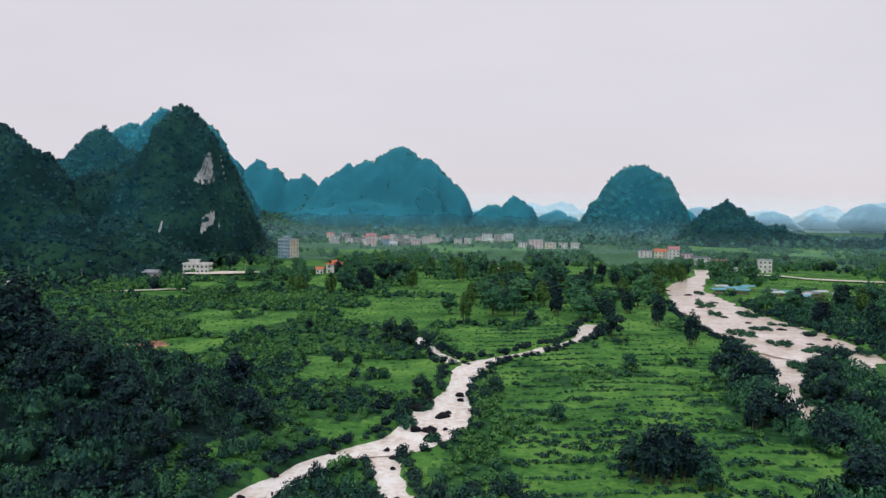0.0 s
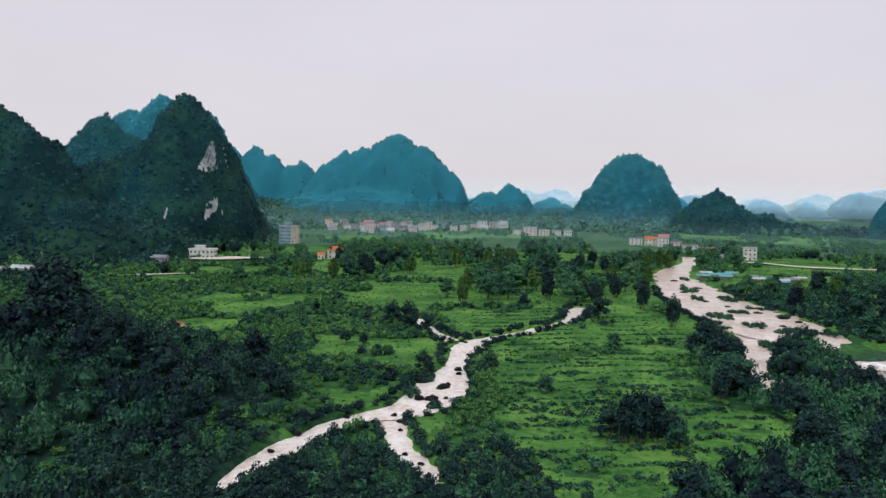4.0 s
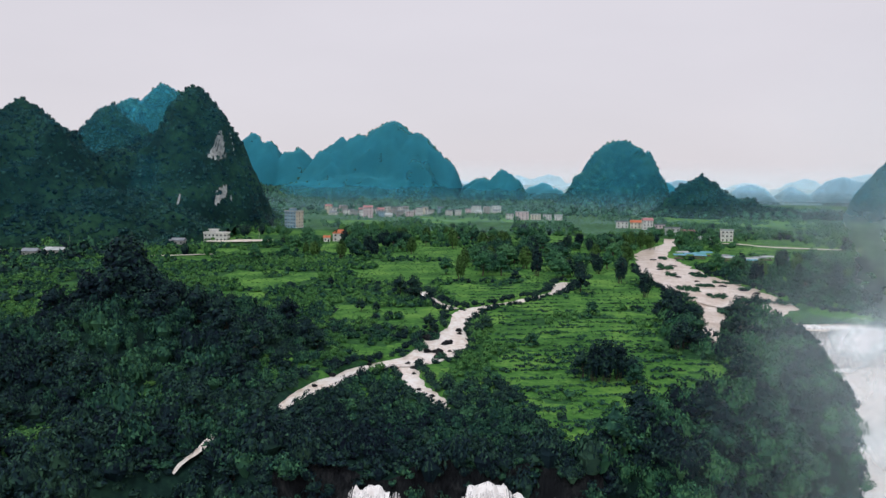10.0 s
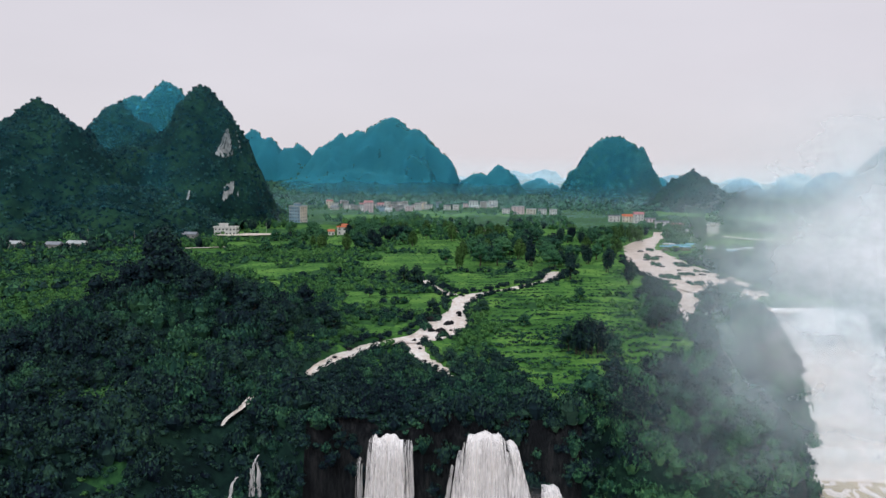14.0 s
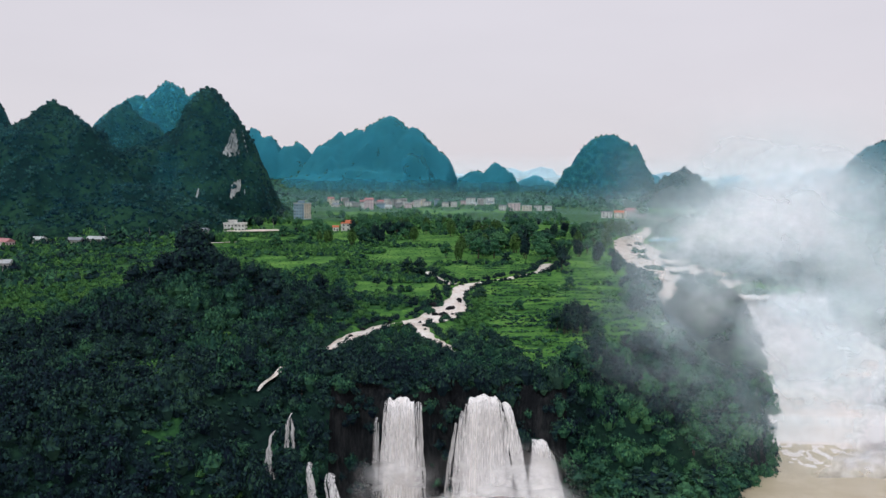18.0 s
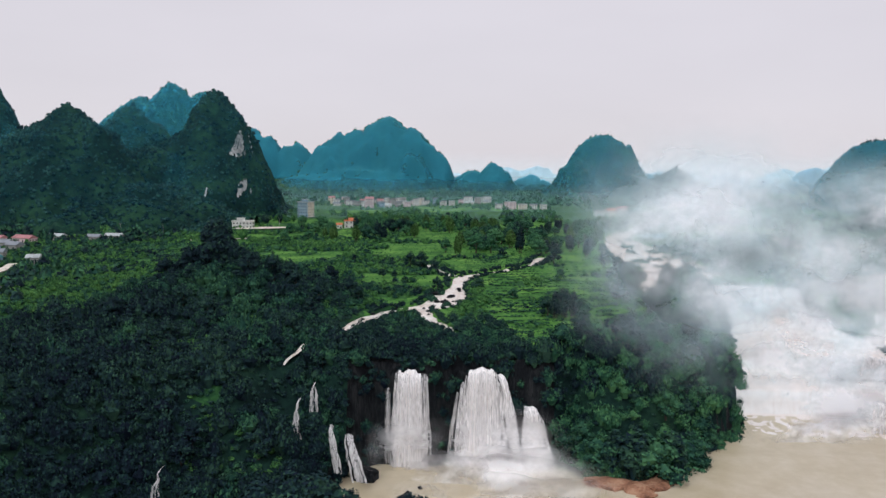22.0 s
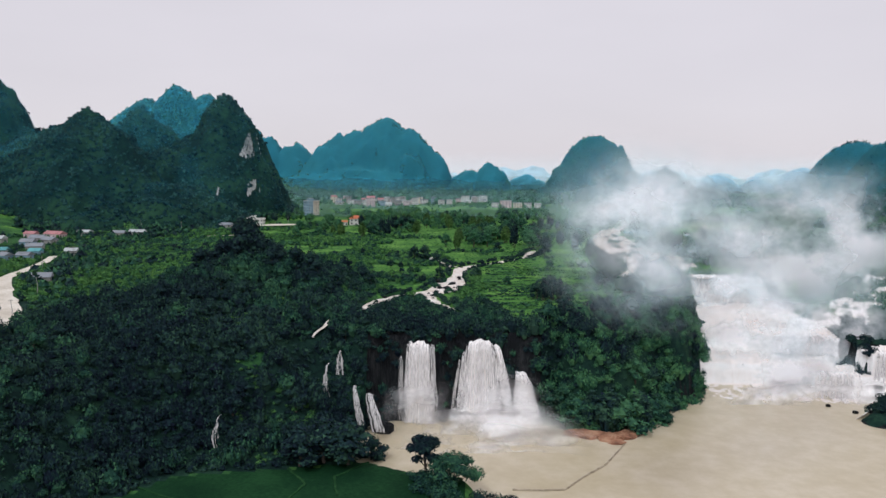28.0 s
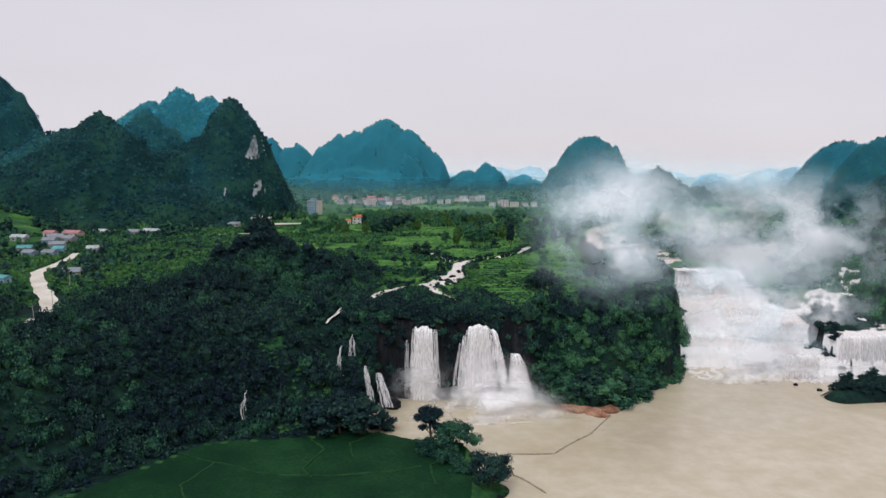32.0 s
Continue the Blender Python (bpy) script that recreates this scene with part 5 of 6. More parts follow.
x, y = -18 + 10 * t + 12 * t * t + rng.normal(0, 2.4, 110), -58 - 30 * t + rng.normal(0, 2.4, 110)
r = rng.uniform(0.9, 2.4, 110)
rows = np.stack([x, y, np.maximum(ground_z(x, y), -0.1) - 0.3, r, r * rng.uniform(0.9, 1.7, 110)], -1)[ground_z(x, y) > -0.5]
scatter("pool_bushes", "green bushes crowding the edge of the paddy by the pool", "bushes", BUSH, rows, M["leaf_mid"])
for x, y, h in ((170, 86, 8), (178, 90, 7), (186, 82, 8), (172, 76, 6), (160, 26, 5), (172, 30, 6), (184, 28, 7), (194, 36, 8)):
    plant("dark", x, y, h, 1.2)
for x, y, h in ((-50, -49, 14.5), (-42, -50, 15), (-36, -40, 10), (-57, -52, 13), (-46, -46, 12)):
    plant("dark", x, y, h, 1.35)


# ---- mist and haze ----
def mist_mat(name, tone, density, scale, flat=False, thin=None):
    """Airborne droplets: mostly clear, scattering light where the drifts are dense. flat: a sheet tinted as haze."""
    k = Nodes(name)
    tex = k.add("TexCoord")
    sep = k.add("SeparateXYZ")
    k.ln(tex.outputs["Generated"], sep.inputs[0])
    v = k.coords((1, 1, 1.3))
    n = k.noise(v, scale, 6, 0.58)
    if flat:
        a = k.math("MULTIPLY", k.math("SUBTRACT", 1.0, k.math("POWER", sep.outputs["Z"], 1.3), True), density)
    else:
        dx = k.math("MULTIPLY", k.math("SUBTRACT", sep.outputs["X"], 0.5), 2.0)
        dz = k.math("MULTIPLY", k.math("SUBTRACT", sep.outputs["Z"], 0.42), 1.9)
        r2 = k.math("ADD", k.math("MULTIPLY", dx, dx), k.math("MULTIPLY", dz, dz))
        core = k.math("SUBTRACT", 1.0, r2, True)
        soft = k.math("MULTIPLY", core, core)
        drift = k.math("MULTIPLY", k.math("SUBTRACT", n, 0.4, True), 4.4, True)
        edge = k.math("MULTIPLY", k.math("MULTIPLY", sep.outputs["Z"], 8.0, True), soft)
        a = k.math("MULTIPLY", k.math("MULTIPLY", edge, drift), density)
    tr = k.add("BsdfTransparent")
    di = k.add("BsdfDiffuse", Color=(*tone, 1))
    # droplets scatter the light of the whole sky, whichever way a drift faces
    up = k.add("CombineXYZ", Z=1.0)
    k.ln(up.outputs[0], di.inputs["Normal"])
    if thin is not None:
        k.ln(k.mix(k.math("MULTIPLY", a, 1.9, True), thin, tone), di.inputs[0])
    tl = k.add("BsdfTranslucent", Color=(*tone, 1))
    down = k.add("CombineXYZ", Z=-1.0)
    k.ln(down.outputs[0], tl.inputs["Normal"])
    both = k.add("AddShader")
    k.ln(di.outputs[0], both.inputs[0])
    k.ln(tl.outputs[0], both.inputs[1])
    m = k.add("MixShader")
    k.ln(a, m.inputs[0])
    k.ln(tr.outputs[0], m.inputs[1])
    k.ln(both.outputs[0], m.inputs[2])
    k.ln(m.outputs[0], k.o.inputs[0])
    return k.m


M["spray"] = mist_mat("spray", (0.92, 0.91, 0.93), 0.76, 0.046, thin=(0.42, 0.74, 0.82))
M["plunge"] = mist_mat("plunge_spray", (1.0, 0.98, 0.98), 0.85, 0.05)
M["haze"] = mist_mat("valley_haze_tint", (0.7, 0.92, 0.97), 0.22, 0.01, True)
M["air"] = mist_mat("valley_air_tint", (0.55, 0.88, 1.0), 0.12, 0.01, True)


def drift(name, cx, cy, z0, z1, half, lean, mat, seed, label, parent=None):
    """A billowing drift of spray: a wavy sheet that leans back as it rises."""
    u, v = np.meshgrid(np.linspace(-1, 1, 24), np.linspace(0, 1, 16), indexing="ij")
    X = cx + half * u
    Z = z0 + (z1 - z0) * v
    Y = cy + lean * v + 0.09 * half * vnoise(u * 3, v * 3, 1.0, seed, 2)
    me = np_mesh(name, np.stack([X, Y, Z], -1).reshape(-1, 3), grid_faces(24, 16), [mat], None, True)
    if parent is not None:
        return part(name, me, None, parent)
    return tagged(new(name, me), label, "mist", kind="stuff")


DRIFTS = ((26, -135, 68, 105, 17), (36, -126, 60, 107, 24), (31, -114, 62, 106, 24), (50, -108, 60, 106, 27), (44, -96, 60, 105, 29),
          (78, -80, 56, 105, 31), (98, -58, 54, 105, 37), (122, -26, 48, 104, 46), (128, 42, -1, 26, 40), (156, 60, 6, 50, 46), (140, 92, 14, 56, 34), (124, 66, 2, 44, 34), (138, 124, 18, 54, 34), (134, 148, 14, 46, 28))
for i, (cx, cy, z0, z1, half) in enumerate(DRIFTS):
    drift("falls_spray", cx, cy, z0, z1, half, 0.35 * (z1 - z0), M["spray"], 701 + i, "pale drifting spray rising over the large waterfall")
for i, (cx, cy, z1, half) in enumerate(((-23, -7, 20, 17), (4, -6, 24, 26), (-4, -10, 16, 36), (-2, -16, 13, 40), (4, -24, 10, 40), (0, -33, 6, 38), (150, 34, 12, 44), (112, 30, 14, 26))):
    drift("plunge_spray", cx, cy, -3, z1, half, 0.0, M["plunge"], 721 + i, "white spray at the foot of the twin waterfalls")
# added tinted sheets across the valley imitate the haze of distance
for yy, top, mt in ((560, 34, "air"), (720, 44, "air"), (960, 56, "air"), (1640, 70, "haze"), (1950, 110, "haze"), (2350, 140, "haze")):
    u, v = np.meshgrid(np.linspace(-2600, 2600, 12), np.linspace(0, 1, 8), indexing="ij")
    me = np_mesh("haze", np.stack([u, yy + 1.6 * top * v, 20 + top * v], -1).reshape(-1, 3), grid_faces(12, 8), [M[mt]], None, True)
    tagged(new("haze", me), "blue-green tinted sheet standing in for far valley haze", "haze", kind="structure")


# ---- houses ----
def wall_mat(name, tone):
    d = tuple(c * 0.72 for c in tone)
    l = tuple(min(0.85, c * 1.12) for c in tone)
    return two_scale(name, d, tone, l, 0.25, 2.2, 0.85, 0.02)


M["white_wall"] = wall_mat("white_plaster", (0.66, 0.65, 0.62))
M["cream_wall"] = wall_mat("cream_plaster", (0.7, 0.62, 0.5))
M["pink_wall"] = wall_mat("pink_plaster", (0.66, 0.5, 0.52))
M["blue_wall"] = wall_mat("grey_blue_plaster", (0.22, 0.36, 0.46))
M["grey_wall"] = wall_mat("bare_concrete", (0.32, 0.31, 0.3))
M["orange_roof"] = wall_mat("orange_tiles", (0.5, 0.15, 0.07))
M["red_roof"] = wall_mat("red_sheet_roof", (0.42, 0.19, 0.2))
M["teal_roof"] = wall_mat("teal_sheet_roof", (0.1, 0.32, 0.34))
M["grey_roof"] = wall_mat("grey_sheet_roof", (0.22, 0.24, 0.27))
M["blue_tarp"] = wall_mat("blue_tarpaulin", (0.12, 0.32, 0.42))
M["pale_roof"] = wall_mat("pale_sheet_roof", (0.42, 0.45, 0.46))
M["window"] = two_scale("dark_window", (0.02, 0.03, 0.035), (0.04, 0.05, 0.06), (0.07, 0.08, 0.09), 0.4, 3, 0.12, 0.0)
M["frame"] = wall_mat("window_frame_paint", (0.55, 0.54, 0.52))


def box(bm, x0, x1, y0, y1, z0, z1):
    vs = [bm.verts.new(c) for c in ((x0, y0, z0), (x1, y0, z0), (x1, y1, z0), (x0, y1, z0), (x0, y0, z1), (x1, y0, z1), (x1, y1, z1), (x0, y1, z1))]
    for f in ((3, 2, 1, 0), (4, 5, 6, 7), (0, 1, 5, 4), (1, 2, 6, 5), (2, 3, 7, 6), (3, 0, 4, 7)):
        bm.faces.new([vs[i] for i in f])


def box_part(name, parent, mat, *dims, label=""):
    bm = bmesh.new()
    box(bm, *dims)
    return part(name, bm, mat, parent, label)


def roof_mesh(kind, w, d, z, rise, over=0.5):
    bm = bmesh.new()
    a, b = w / 2 + over, d / 2 + over
    if kind == "flat":
        box(bm, -a, a, -b, b, z, z + 0.3)
        for x0, x1, y0, y1 in ((-a, a, -b, -b + 0.2), (-a, a, b - 0.2, b), (-a, -a + 0.2, -b + 0.2, b - 0.2), (a - 0.2, a, -b + 0.2, b - 0.2)):
            box(bm, x0, x1, y0, y1, z + 0.3, z + 0.9)
        return bm
    inset = {"gable": 0.0, "hip": min(a, b) * 0.9}[kind]
    lo = [bm.verts.new(c) for c in ((-a, -b, z), (a, -b, z), (a, b, z), (-a, b, z))]
    up = [bm.verts.new(c) for c in ((-a, -b, z + 0.18), (a, -b, z + 0.18), (a, b, z + 0.18), (-a, b, z + 0.18))]
    r0, r1 = bm.verts.new((-a + inset, 0, z + rise)), bm.verts.new((a - inset, 0, z + rise))
    bm.faces.new(lo[::-1])
    for i in range(4):
        bm.faces.new((lo[i], lo[(i + 1) % 4], up[(i + 1) % 4], up[i]))
    bm.faces.new((up[0], up[1], r1, r0))
    bm.faces.new((up[2], up[3], r0, r1))
    bm.faces.new((up[1], up[2], r1))
    bm.faces.new((up[3], up[0], r0))
    return bm


def house(label, x, y, w, d, storeys, turn=0, wall="white_wall", roof="grey_roof", kind="flat", bays=3, z=None, category="house", group="village houses", tower=False):
    """A house with storeys of windows on its two faces towards the valley, a door and a roof."""
    if z is None:
        z = float(ground_z(np.array([x]), np.array([y]))[0]) - 0.1
    ob = empty("house" if category == "house" else category.replace(" ", "_"), (0, 0, 0), label, category, group)
    h = 3.2 * storeys
    box_part("wall", ob, M[wall], -w / 2, w / 2, -d / 2, d / 2, -1.0, h)
    part("roof", roof_mesh(kind, w, d, h + 0.004, 0.32 * min(w, d), 0.45), M[roof], ob)
    if tower:
        box_part("stair_tower", ob, M[wall], -w * 0.3, w * 0.05, -d * 0.2, d * 0.25, h + 0.31, h + 2.9)
        box_part("tower_roof", ob, M[roof], -w * 0.34, w * 0.09, -d * 0.25, d * 0.3, h + 2.904, h + 3.15)
    for s in range(storeys):
        zz = 3.2 * s + 1.0
        for i in range(bays):
            cx = -w / 2 + w * (i + 0.5) / bays
            if s == 0 and i == bays // 2:
                door = box_part("door", ob, M["window"], cx - 0.55, cx + 0.55, -d / 2 - 0.06, -d / 2 + 0.05, 0.0, 2.1)
                continue
            ww = min(0.75, w / bays * 0.24)
            win = box_part("window", ob, M["frame"], cx - ww, cx + ww, -d / 2 - 0.07, -d / 2 + 0.05, zz, zz + 1.5)
            box_part("pane", win, M["window"], cx - ww + 0.1, cx + ww - 0.1, -d / 2 - 0.09, -d / 2 - 0.02, zz + 0.1, zz + 1.4)
        side = max(1, bays - 1)
        for i in range(side):
            cy = -d / 2 + d * (i + 0.5) / side
            win = box_part("window", ob, M["frame"], w / 2 - 0.05, w / 2 + 0.07, cy - 0.6, cy + 0.6, zz, zz + 1.5)
            box_part("pane", win, M["window"], w / 2 + 0.02, w / 2 + 0.09, cy - 0.5, cy + 0.5, zz + 0.1, zz + 1.4)
        if storeys > 1 and s:
            box_part("floor_band", ob, M["frame"], -w / 2 - 0.1, w / 2 + 0.1, -d / 2 - 0.1, d / 2 + 0.1, 3.2 * s - 0.12, 3.2 * s + 0.12)
    ob.matrix_basis = pose(x, y, z, 0, 0, turn)
    return ob


hotel = house("tall grey-blue hotel block with a cream side and a flat roof", -203, 604, 13, 13, 5, -20, "blue_wall", "pale_roof", "flat", 4, tower=True, category="hotel", group="large buildings")
box_part("side_wall", hotel, M["cream_wall"], 6.4, 6.53, -6.45, 6.45, 0.0, 15.9, label="cream plastered side wall")
house("white two-storey building with rows of dark windows and a roof room", -222, 446, 18, 9, 2, 4, "white_wall", "white_wall", "flat", 6, tower=True, group="large buildings")
house("cream house with an orange tiled roof", -127, 462, 12, 9, 2, 12, "white_wall", "orange_roof", "hip", 3, group="large buildings")
house("small orange-roofed wing beside the cream house", -137, 458, 5, 7, 1, 12, "white_wall", "orange_roof", "gable", 2, group="large buildings")
house("small pale building among trees", -34, 517, 7, 6, 1, 3, "white_wall", "pale_roof", "gable", 2)
ROW_A = [(-221, 866, 10, 1, "white_wall", "grey_roof"), (-205, 884, 11, 2, "white_wall", "grey_roof"), (-192, 866, 10, 2, "grey_wall", "grey_roof"), (-178, 850, 10, 2, "white_wall", "pale_roof"),
         (-165, 812, 11, 4, "pink_wall", "red_roof"), (-154, 846, 10, 2, "blue_wall", "grey_roof"), (-142, 832, 9, 1, "white_wall", "pale_roof"), (-131, 862, 9, 2, "grey_wall", "grey_roof"),
         (-119, 864, 10, 2, "pink_wall", "pale_roof"), (-109, 892, 9, 3, "white_wall", "grey_roof"), (-97, 925, 9, 2, "white_wall", "grey_roof"), (-84, 937, 8, 3, "blue_wall", "grey_roof")]
ROW_B = [(-70, 911, 9, 2, "white_wall", "grey_roof"), (-58, 915, 8, 2, "white_wall", "pale_roof"), (-36, 1009, 14, 3, "white_wall", "grey_roof"), (-20, 1040, 12, 2, "white_wall", "pale_roof"),
         (-6, 1015, 13, 3, "white_wall", "pale_roof"), (12, 831, 10, 2, "white_wall", "grey_roof"), (27, 823, 15, 3, "pink_wall", "pale_roof"), (44, 827, 12, 2, "cream_wall", "pale_roof"),
         (59, 833, 10, 2, "white_wall", "grey_roof"), (72, 823, 8, 2, "white_wall", "pale_roof")]
ROW_C = [(130, 692, 12, 2, "white_wall", "grey_roof"), (143, 684, 11, 2, "cream_wall", "orange_roof"), (152, 668, 10, 3, "white_wall", "red_roof"), (161, 650, 10, 2, "pink_wall", "grey_roof"),
         (164, 606, 12, 2, "white_wall", "grey_roof"), (177, 600, 12, 1, "pink_wall", "red_roof"), (196, 540, 10, 3, "white_wall", "pale_roof"), (172, 512, 12, 1, "white_wall", "pale_roof")]
TONES = {"white_wall": "white plastered", "grey_wall": "bare concrete", "pink_wall": "pink plastered", "blue_wall": "grey-blue plastered", "cream_wall": "cream plastered"}
ROOFS = {"grey_roof": "grey roof", "pale_roof": "pale sheet roof", "red_roof": "red roof", "orange_roof": "orange tiled roof"}
for n, (x, y, w, st, wl_, rf) in enumerate(ROW_A + ROW_B + ROW_C):
    house(f"{TONES[wl_]} village house of {('one storey', 'two storeys', 'three storeys', 'four storeys')[st - 1]} with a {ROOFS[rf]}", x, y, w, 8, st, (n * 37) % 23 - 11, wl_, rf, "gable" if rf in ("orange_roof", "red_roof") or st == 1 else "flat", 3)
rng = random.Random(81)
for n in range(30):
    x = -240 + n * 5.6 + rng.uniform(-2, 2) if n < 26 else rng.uniform(-55, 10)
    y = rng.uniform(900, 950) if n < 26 else rng.uniform(960, 1000)
    wl_, rf, st = rng.choice(("white_wall", "white_wall", "pink_wall", "grey_wall", "cream_wall")), rng.choice(("grey_roof", "pale_roof", "grey_roof", "red_roof")), rng.choice((1, 2, 2, 3))
    house(f"{TONES[wl_]} back-row house of {('one storey', 'two storeys', 'three storeys')[st - 1]} with a {ROOFS[rf]}", x, y, rng.uniform(6, 9), 7, st, rng.uniform(-14, 14), wl_, rf, "gable" if rf == "red_roof" or st == 1 else "flat", 2)
rng = np.random.default_rng(84)
x, y = rng.uniform(-245, 85, 150), rng.uniform(800, 960, 150)
r = rng.uniform(1.4, 3.2, 150)
scatter("village_trees", "garden trees between the village houses", "trees", BUSH[:3], np.stack([x, y, ground_z(x, y) - 0.3, r, r * rng.uniform(1.1, 1.9, 150)], -1), M["leaf_hazed"])
# roadside hamlet
HAMLET = [(-334, 297, 17, 7, 1, "pink_wall", "red_roof"), (-349, 290, 9, 6, 1, "pink_wall", "red_roof"), (-318, 235, 9, 7, 1, "blue_wall", "grey_roof"), (-298, 210, 10, 7, 1, "grey_wall", "grey_roof"),
          (-309, 246, 9, 7, 1, "grey_wall", "grey_roof"), (-350, 250, 11, 7, 1, "grey_wall", "pale_roof"), (-309, 190, 9, 6, 1, "grey_wall", "teal_roof"), (-290, 164, 9, 6, 1, "blue_wall", "grey_roof"),
          (-278, 166, 8, 6, 1, "blue_wall", "grey_roof"), (-282, 184, 7, 6, 1, "blue_wall", "teal_roof"), (-219, 84, 9, 7, 1, "grey_wall", "grey_roof"), (-240, 58, 6, 5, 1, "blue_wall", "teal_roof"),
          (-327, 262, 10, 7, 1, "grey_wall", "grey_roof"), (-262, 190, 7, 6, 1, "grey_wall", "pale_roof")]
for n, (x, y, w, d, st, wl_, rf) in enumerate(HAMLET):
    name = ROOFS.get(rf, "teal sheet roof")
    house(f"{TONES[wl_]} roadside house with a {name}", x, y, w, d, st, (n * 53) % 41 - 20, wl_, rf, "gable", max(2, int(w / 4)), group="hamlet houses along the road")
SHEDS = [(-321, 317, 11, "pale_roof"), (-292, 315, 9, "grey_roof"), (-280, 322, 12, "pale_roof"), (-345, 366, 10, "pale_roof"), (-262, 476, 16, "teal_roof"), (-236, 404, 11, "grey_roof")]
for n, (x, y, w, rf) in enumerate(SHEDS):
    house(f"low farm shed with a {ROOFS.get(rf, 'teal sheet roof')}", x, y, w, 6, 1, (n * 29) % 17 - 8, "grey_wall", rf, "gable", 3, category="shed", group="sheds under the hill")


def stall(x, y, w, d, turn, roof, label):
    """A market stall: four posts under a sloping sheet."""
    z = float(ground_z(np.array([x]), np.array([y]))[0]) - 0.1
    ob = empty("market_stall", (0, 0, 0), label, "stall", "riverside market stalls")
    for px_, py_ in ((-1, -1), (1, -1), (1, 1), (-1, 1)):
        box_part("post", ob, M["wood"], px_ * w * 0.46 - 0.08, px_ * w * 0.46 + 0.08, py_ * d * 0.44 - 0.08, py_ * d * 0.44 + 0.08, -0.5, 2.4)
    part("roof", roof_mesh("gable", w, d, 2.404, 0.9, 0.3), M[roof], ob)
    box_part("counter", ob, M["wood"], -w * 0.4, w * 0.4, -d * 0.3, d * 0.1, -0.2, 0.95)
    ob.matrix_basis = pose(x, y, z, 0, 0, turn)


STALLS = [(121, 384, "blue_tarp"), (129, 390, "blue_tarp"), (137, 396, "teal_roof"), (126, 398, "pale_roof"), (143, 402, "blue_tarp"), (134, 382, "blue_tarp"), (150, 372, "pale_roof"),
          (157, 378, "teal_roof"), (150, 384, "grey_roof"), (163, 368, "pale_roof"), (170, 374, "grey_roof"), (177, 380, "pale_roof"), (160, 360, "blue_tarp"), (184, 372, "grey_roof")]
for n, (x, y, rf) in enumerate(STALLS):
    stall(x, y, 7.5, 5, (n * 31) % 19 - 9, rf, {"blue_tarp": "open market stall under a blue tarpaulin", "teal_roof": "open market stall under a teal sheet", "pale_roof": "open market stall under a pale sheet", "grey_roof": "open market stall under a grey sheet"}[rf])

# ---- roads, yard, poles ----
ribbon("road", ROAD, 0.5, M["dirt"], "pale winding village road")
ribbon("road", [(178, 500, 3), (216, 484, 3.2), (254, 470, 3.2), (300, 458, 3), (380, 440, 3)], 0.9, M["dirt"], "straight pale dirt road across the fields", 5)
ribbon("road", [(-225, 324, 1.2), (-205, 332, 1.2), (-185, 345, 1.2)], 0.8, M["dirt"], "narrow pale farm track", 3)
ribbon("yard", [(-222, 424, 5), (-206, 430, 8), (-190, 438, 8), (-178, 446, 4)], 1.4, M["dirt"], "pale concrete yard beside the white building", 3)
ribbon("pond_water", [(-36, 512, 3), (-26, 517, 8), (-14, 520, 9), (-2, 519, 6), (6, 516, 2)], 0.9, M["river"], "muddy brown reach of water among the trees", 2)


def pole(x, y):
    z = float(ground_z(np.array([x]), np.array([y]))[0])
    ob = empty("power_pole", (0, 0, 0), "grey concrete power pole with a cross arm", "power pole", "power poles")
    bm = bmesh.new()
    limb_mesh(bm, (0, 0, -0.5), (0, 0, 8.5), 0.17, 0.1, 6)
    part("shaft", bm, M["grey_wall"], ob)
    box_part("cross_arm", ob, M["wood"], -0.9, 0.9, -0.06, 0.06, 7.8, 7.95)
    ob.matrix_basis = pose(x, y, z, 0, 0, (x * 7) % 90)


for x, y in ((-262, 366), (-208, 388), (-250, 170), (-240, 120), (-206, 58), (-184, 4), (-172, -30), (-300, 372), (-196, 470)):
    pole(x, y)


# ---- rocks, islets, boom ----
def boulder(x, y, z, r, seed, mat="rock", name="boulder", label="dark wet boulder in the rushing stream", group="boulders in the stream", flat=0.7):
    bm = bmesh.new()
    bmesh.ops.create_icosphere(bm, subdivisions=2, radius=1)
    for v in bm.verts:
        n = noise.noise(v.co * 1.3 + Vector((seed, 0, 0))) * 0.5 + noise.noise(v.co * 3 + Vector((0, seed, 0))) * 0.2
        v.co *= 1 + n
        v.co.z *= flat
    me = bpy.data.meshes.new(name)
    bm.to_mesh(me)
    bm.free()
    me.materials.append(M[mat])
    ob = tagged(new(name, me), label, "rock", group)
    ob.matrix_basis = Matrix.Translation((x, y, z)) @ Matrix.Diagonal((r, r * 0.8, r, 1))
    return ob


def water_level(x, y):
    return float(plain_z(np.array([x]), np.array([y]))[0] + 0.9 * vnoise(np.array([x]), np.array([y]), 45, 3)[0]) - 0.55


for i, (x, y, r) in enumerate(((-13.5, 122, 1.0), (-17.5, 106, 1.3), (-16, 110, 0.9), (-19, 96, 1.7), (-17.5, 93, 1.2), (-15.5, 97, 0.7), (-27, 82, 0.9), (-25, 78, 0.8), (-24, 72, 0.7), (-14, 167, 0.7), (-8, 169, 0.8), (-22, 120, 1.8), (-24, 112, 2.0), (-38, 78, 0.8), (-45, 60, 0.9), (-18.4, 90, 2.0), (-16.7, 107, 1.5), (-14.2, 127, 1.3), (-22.5, 96, 1.4), (-47, 47, 0.8), (-21, 57, 0.7), (-17, 52, 0.8))):
    boulder(x, y, water_level(x, y) + 0.1, r, i * 3.7)
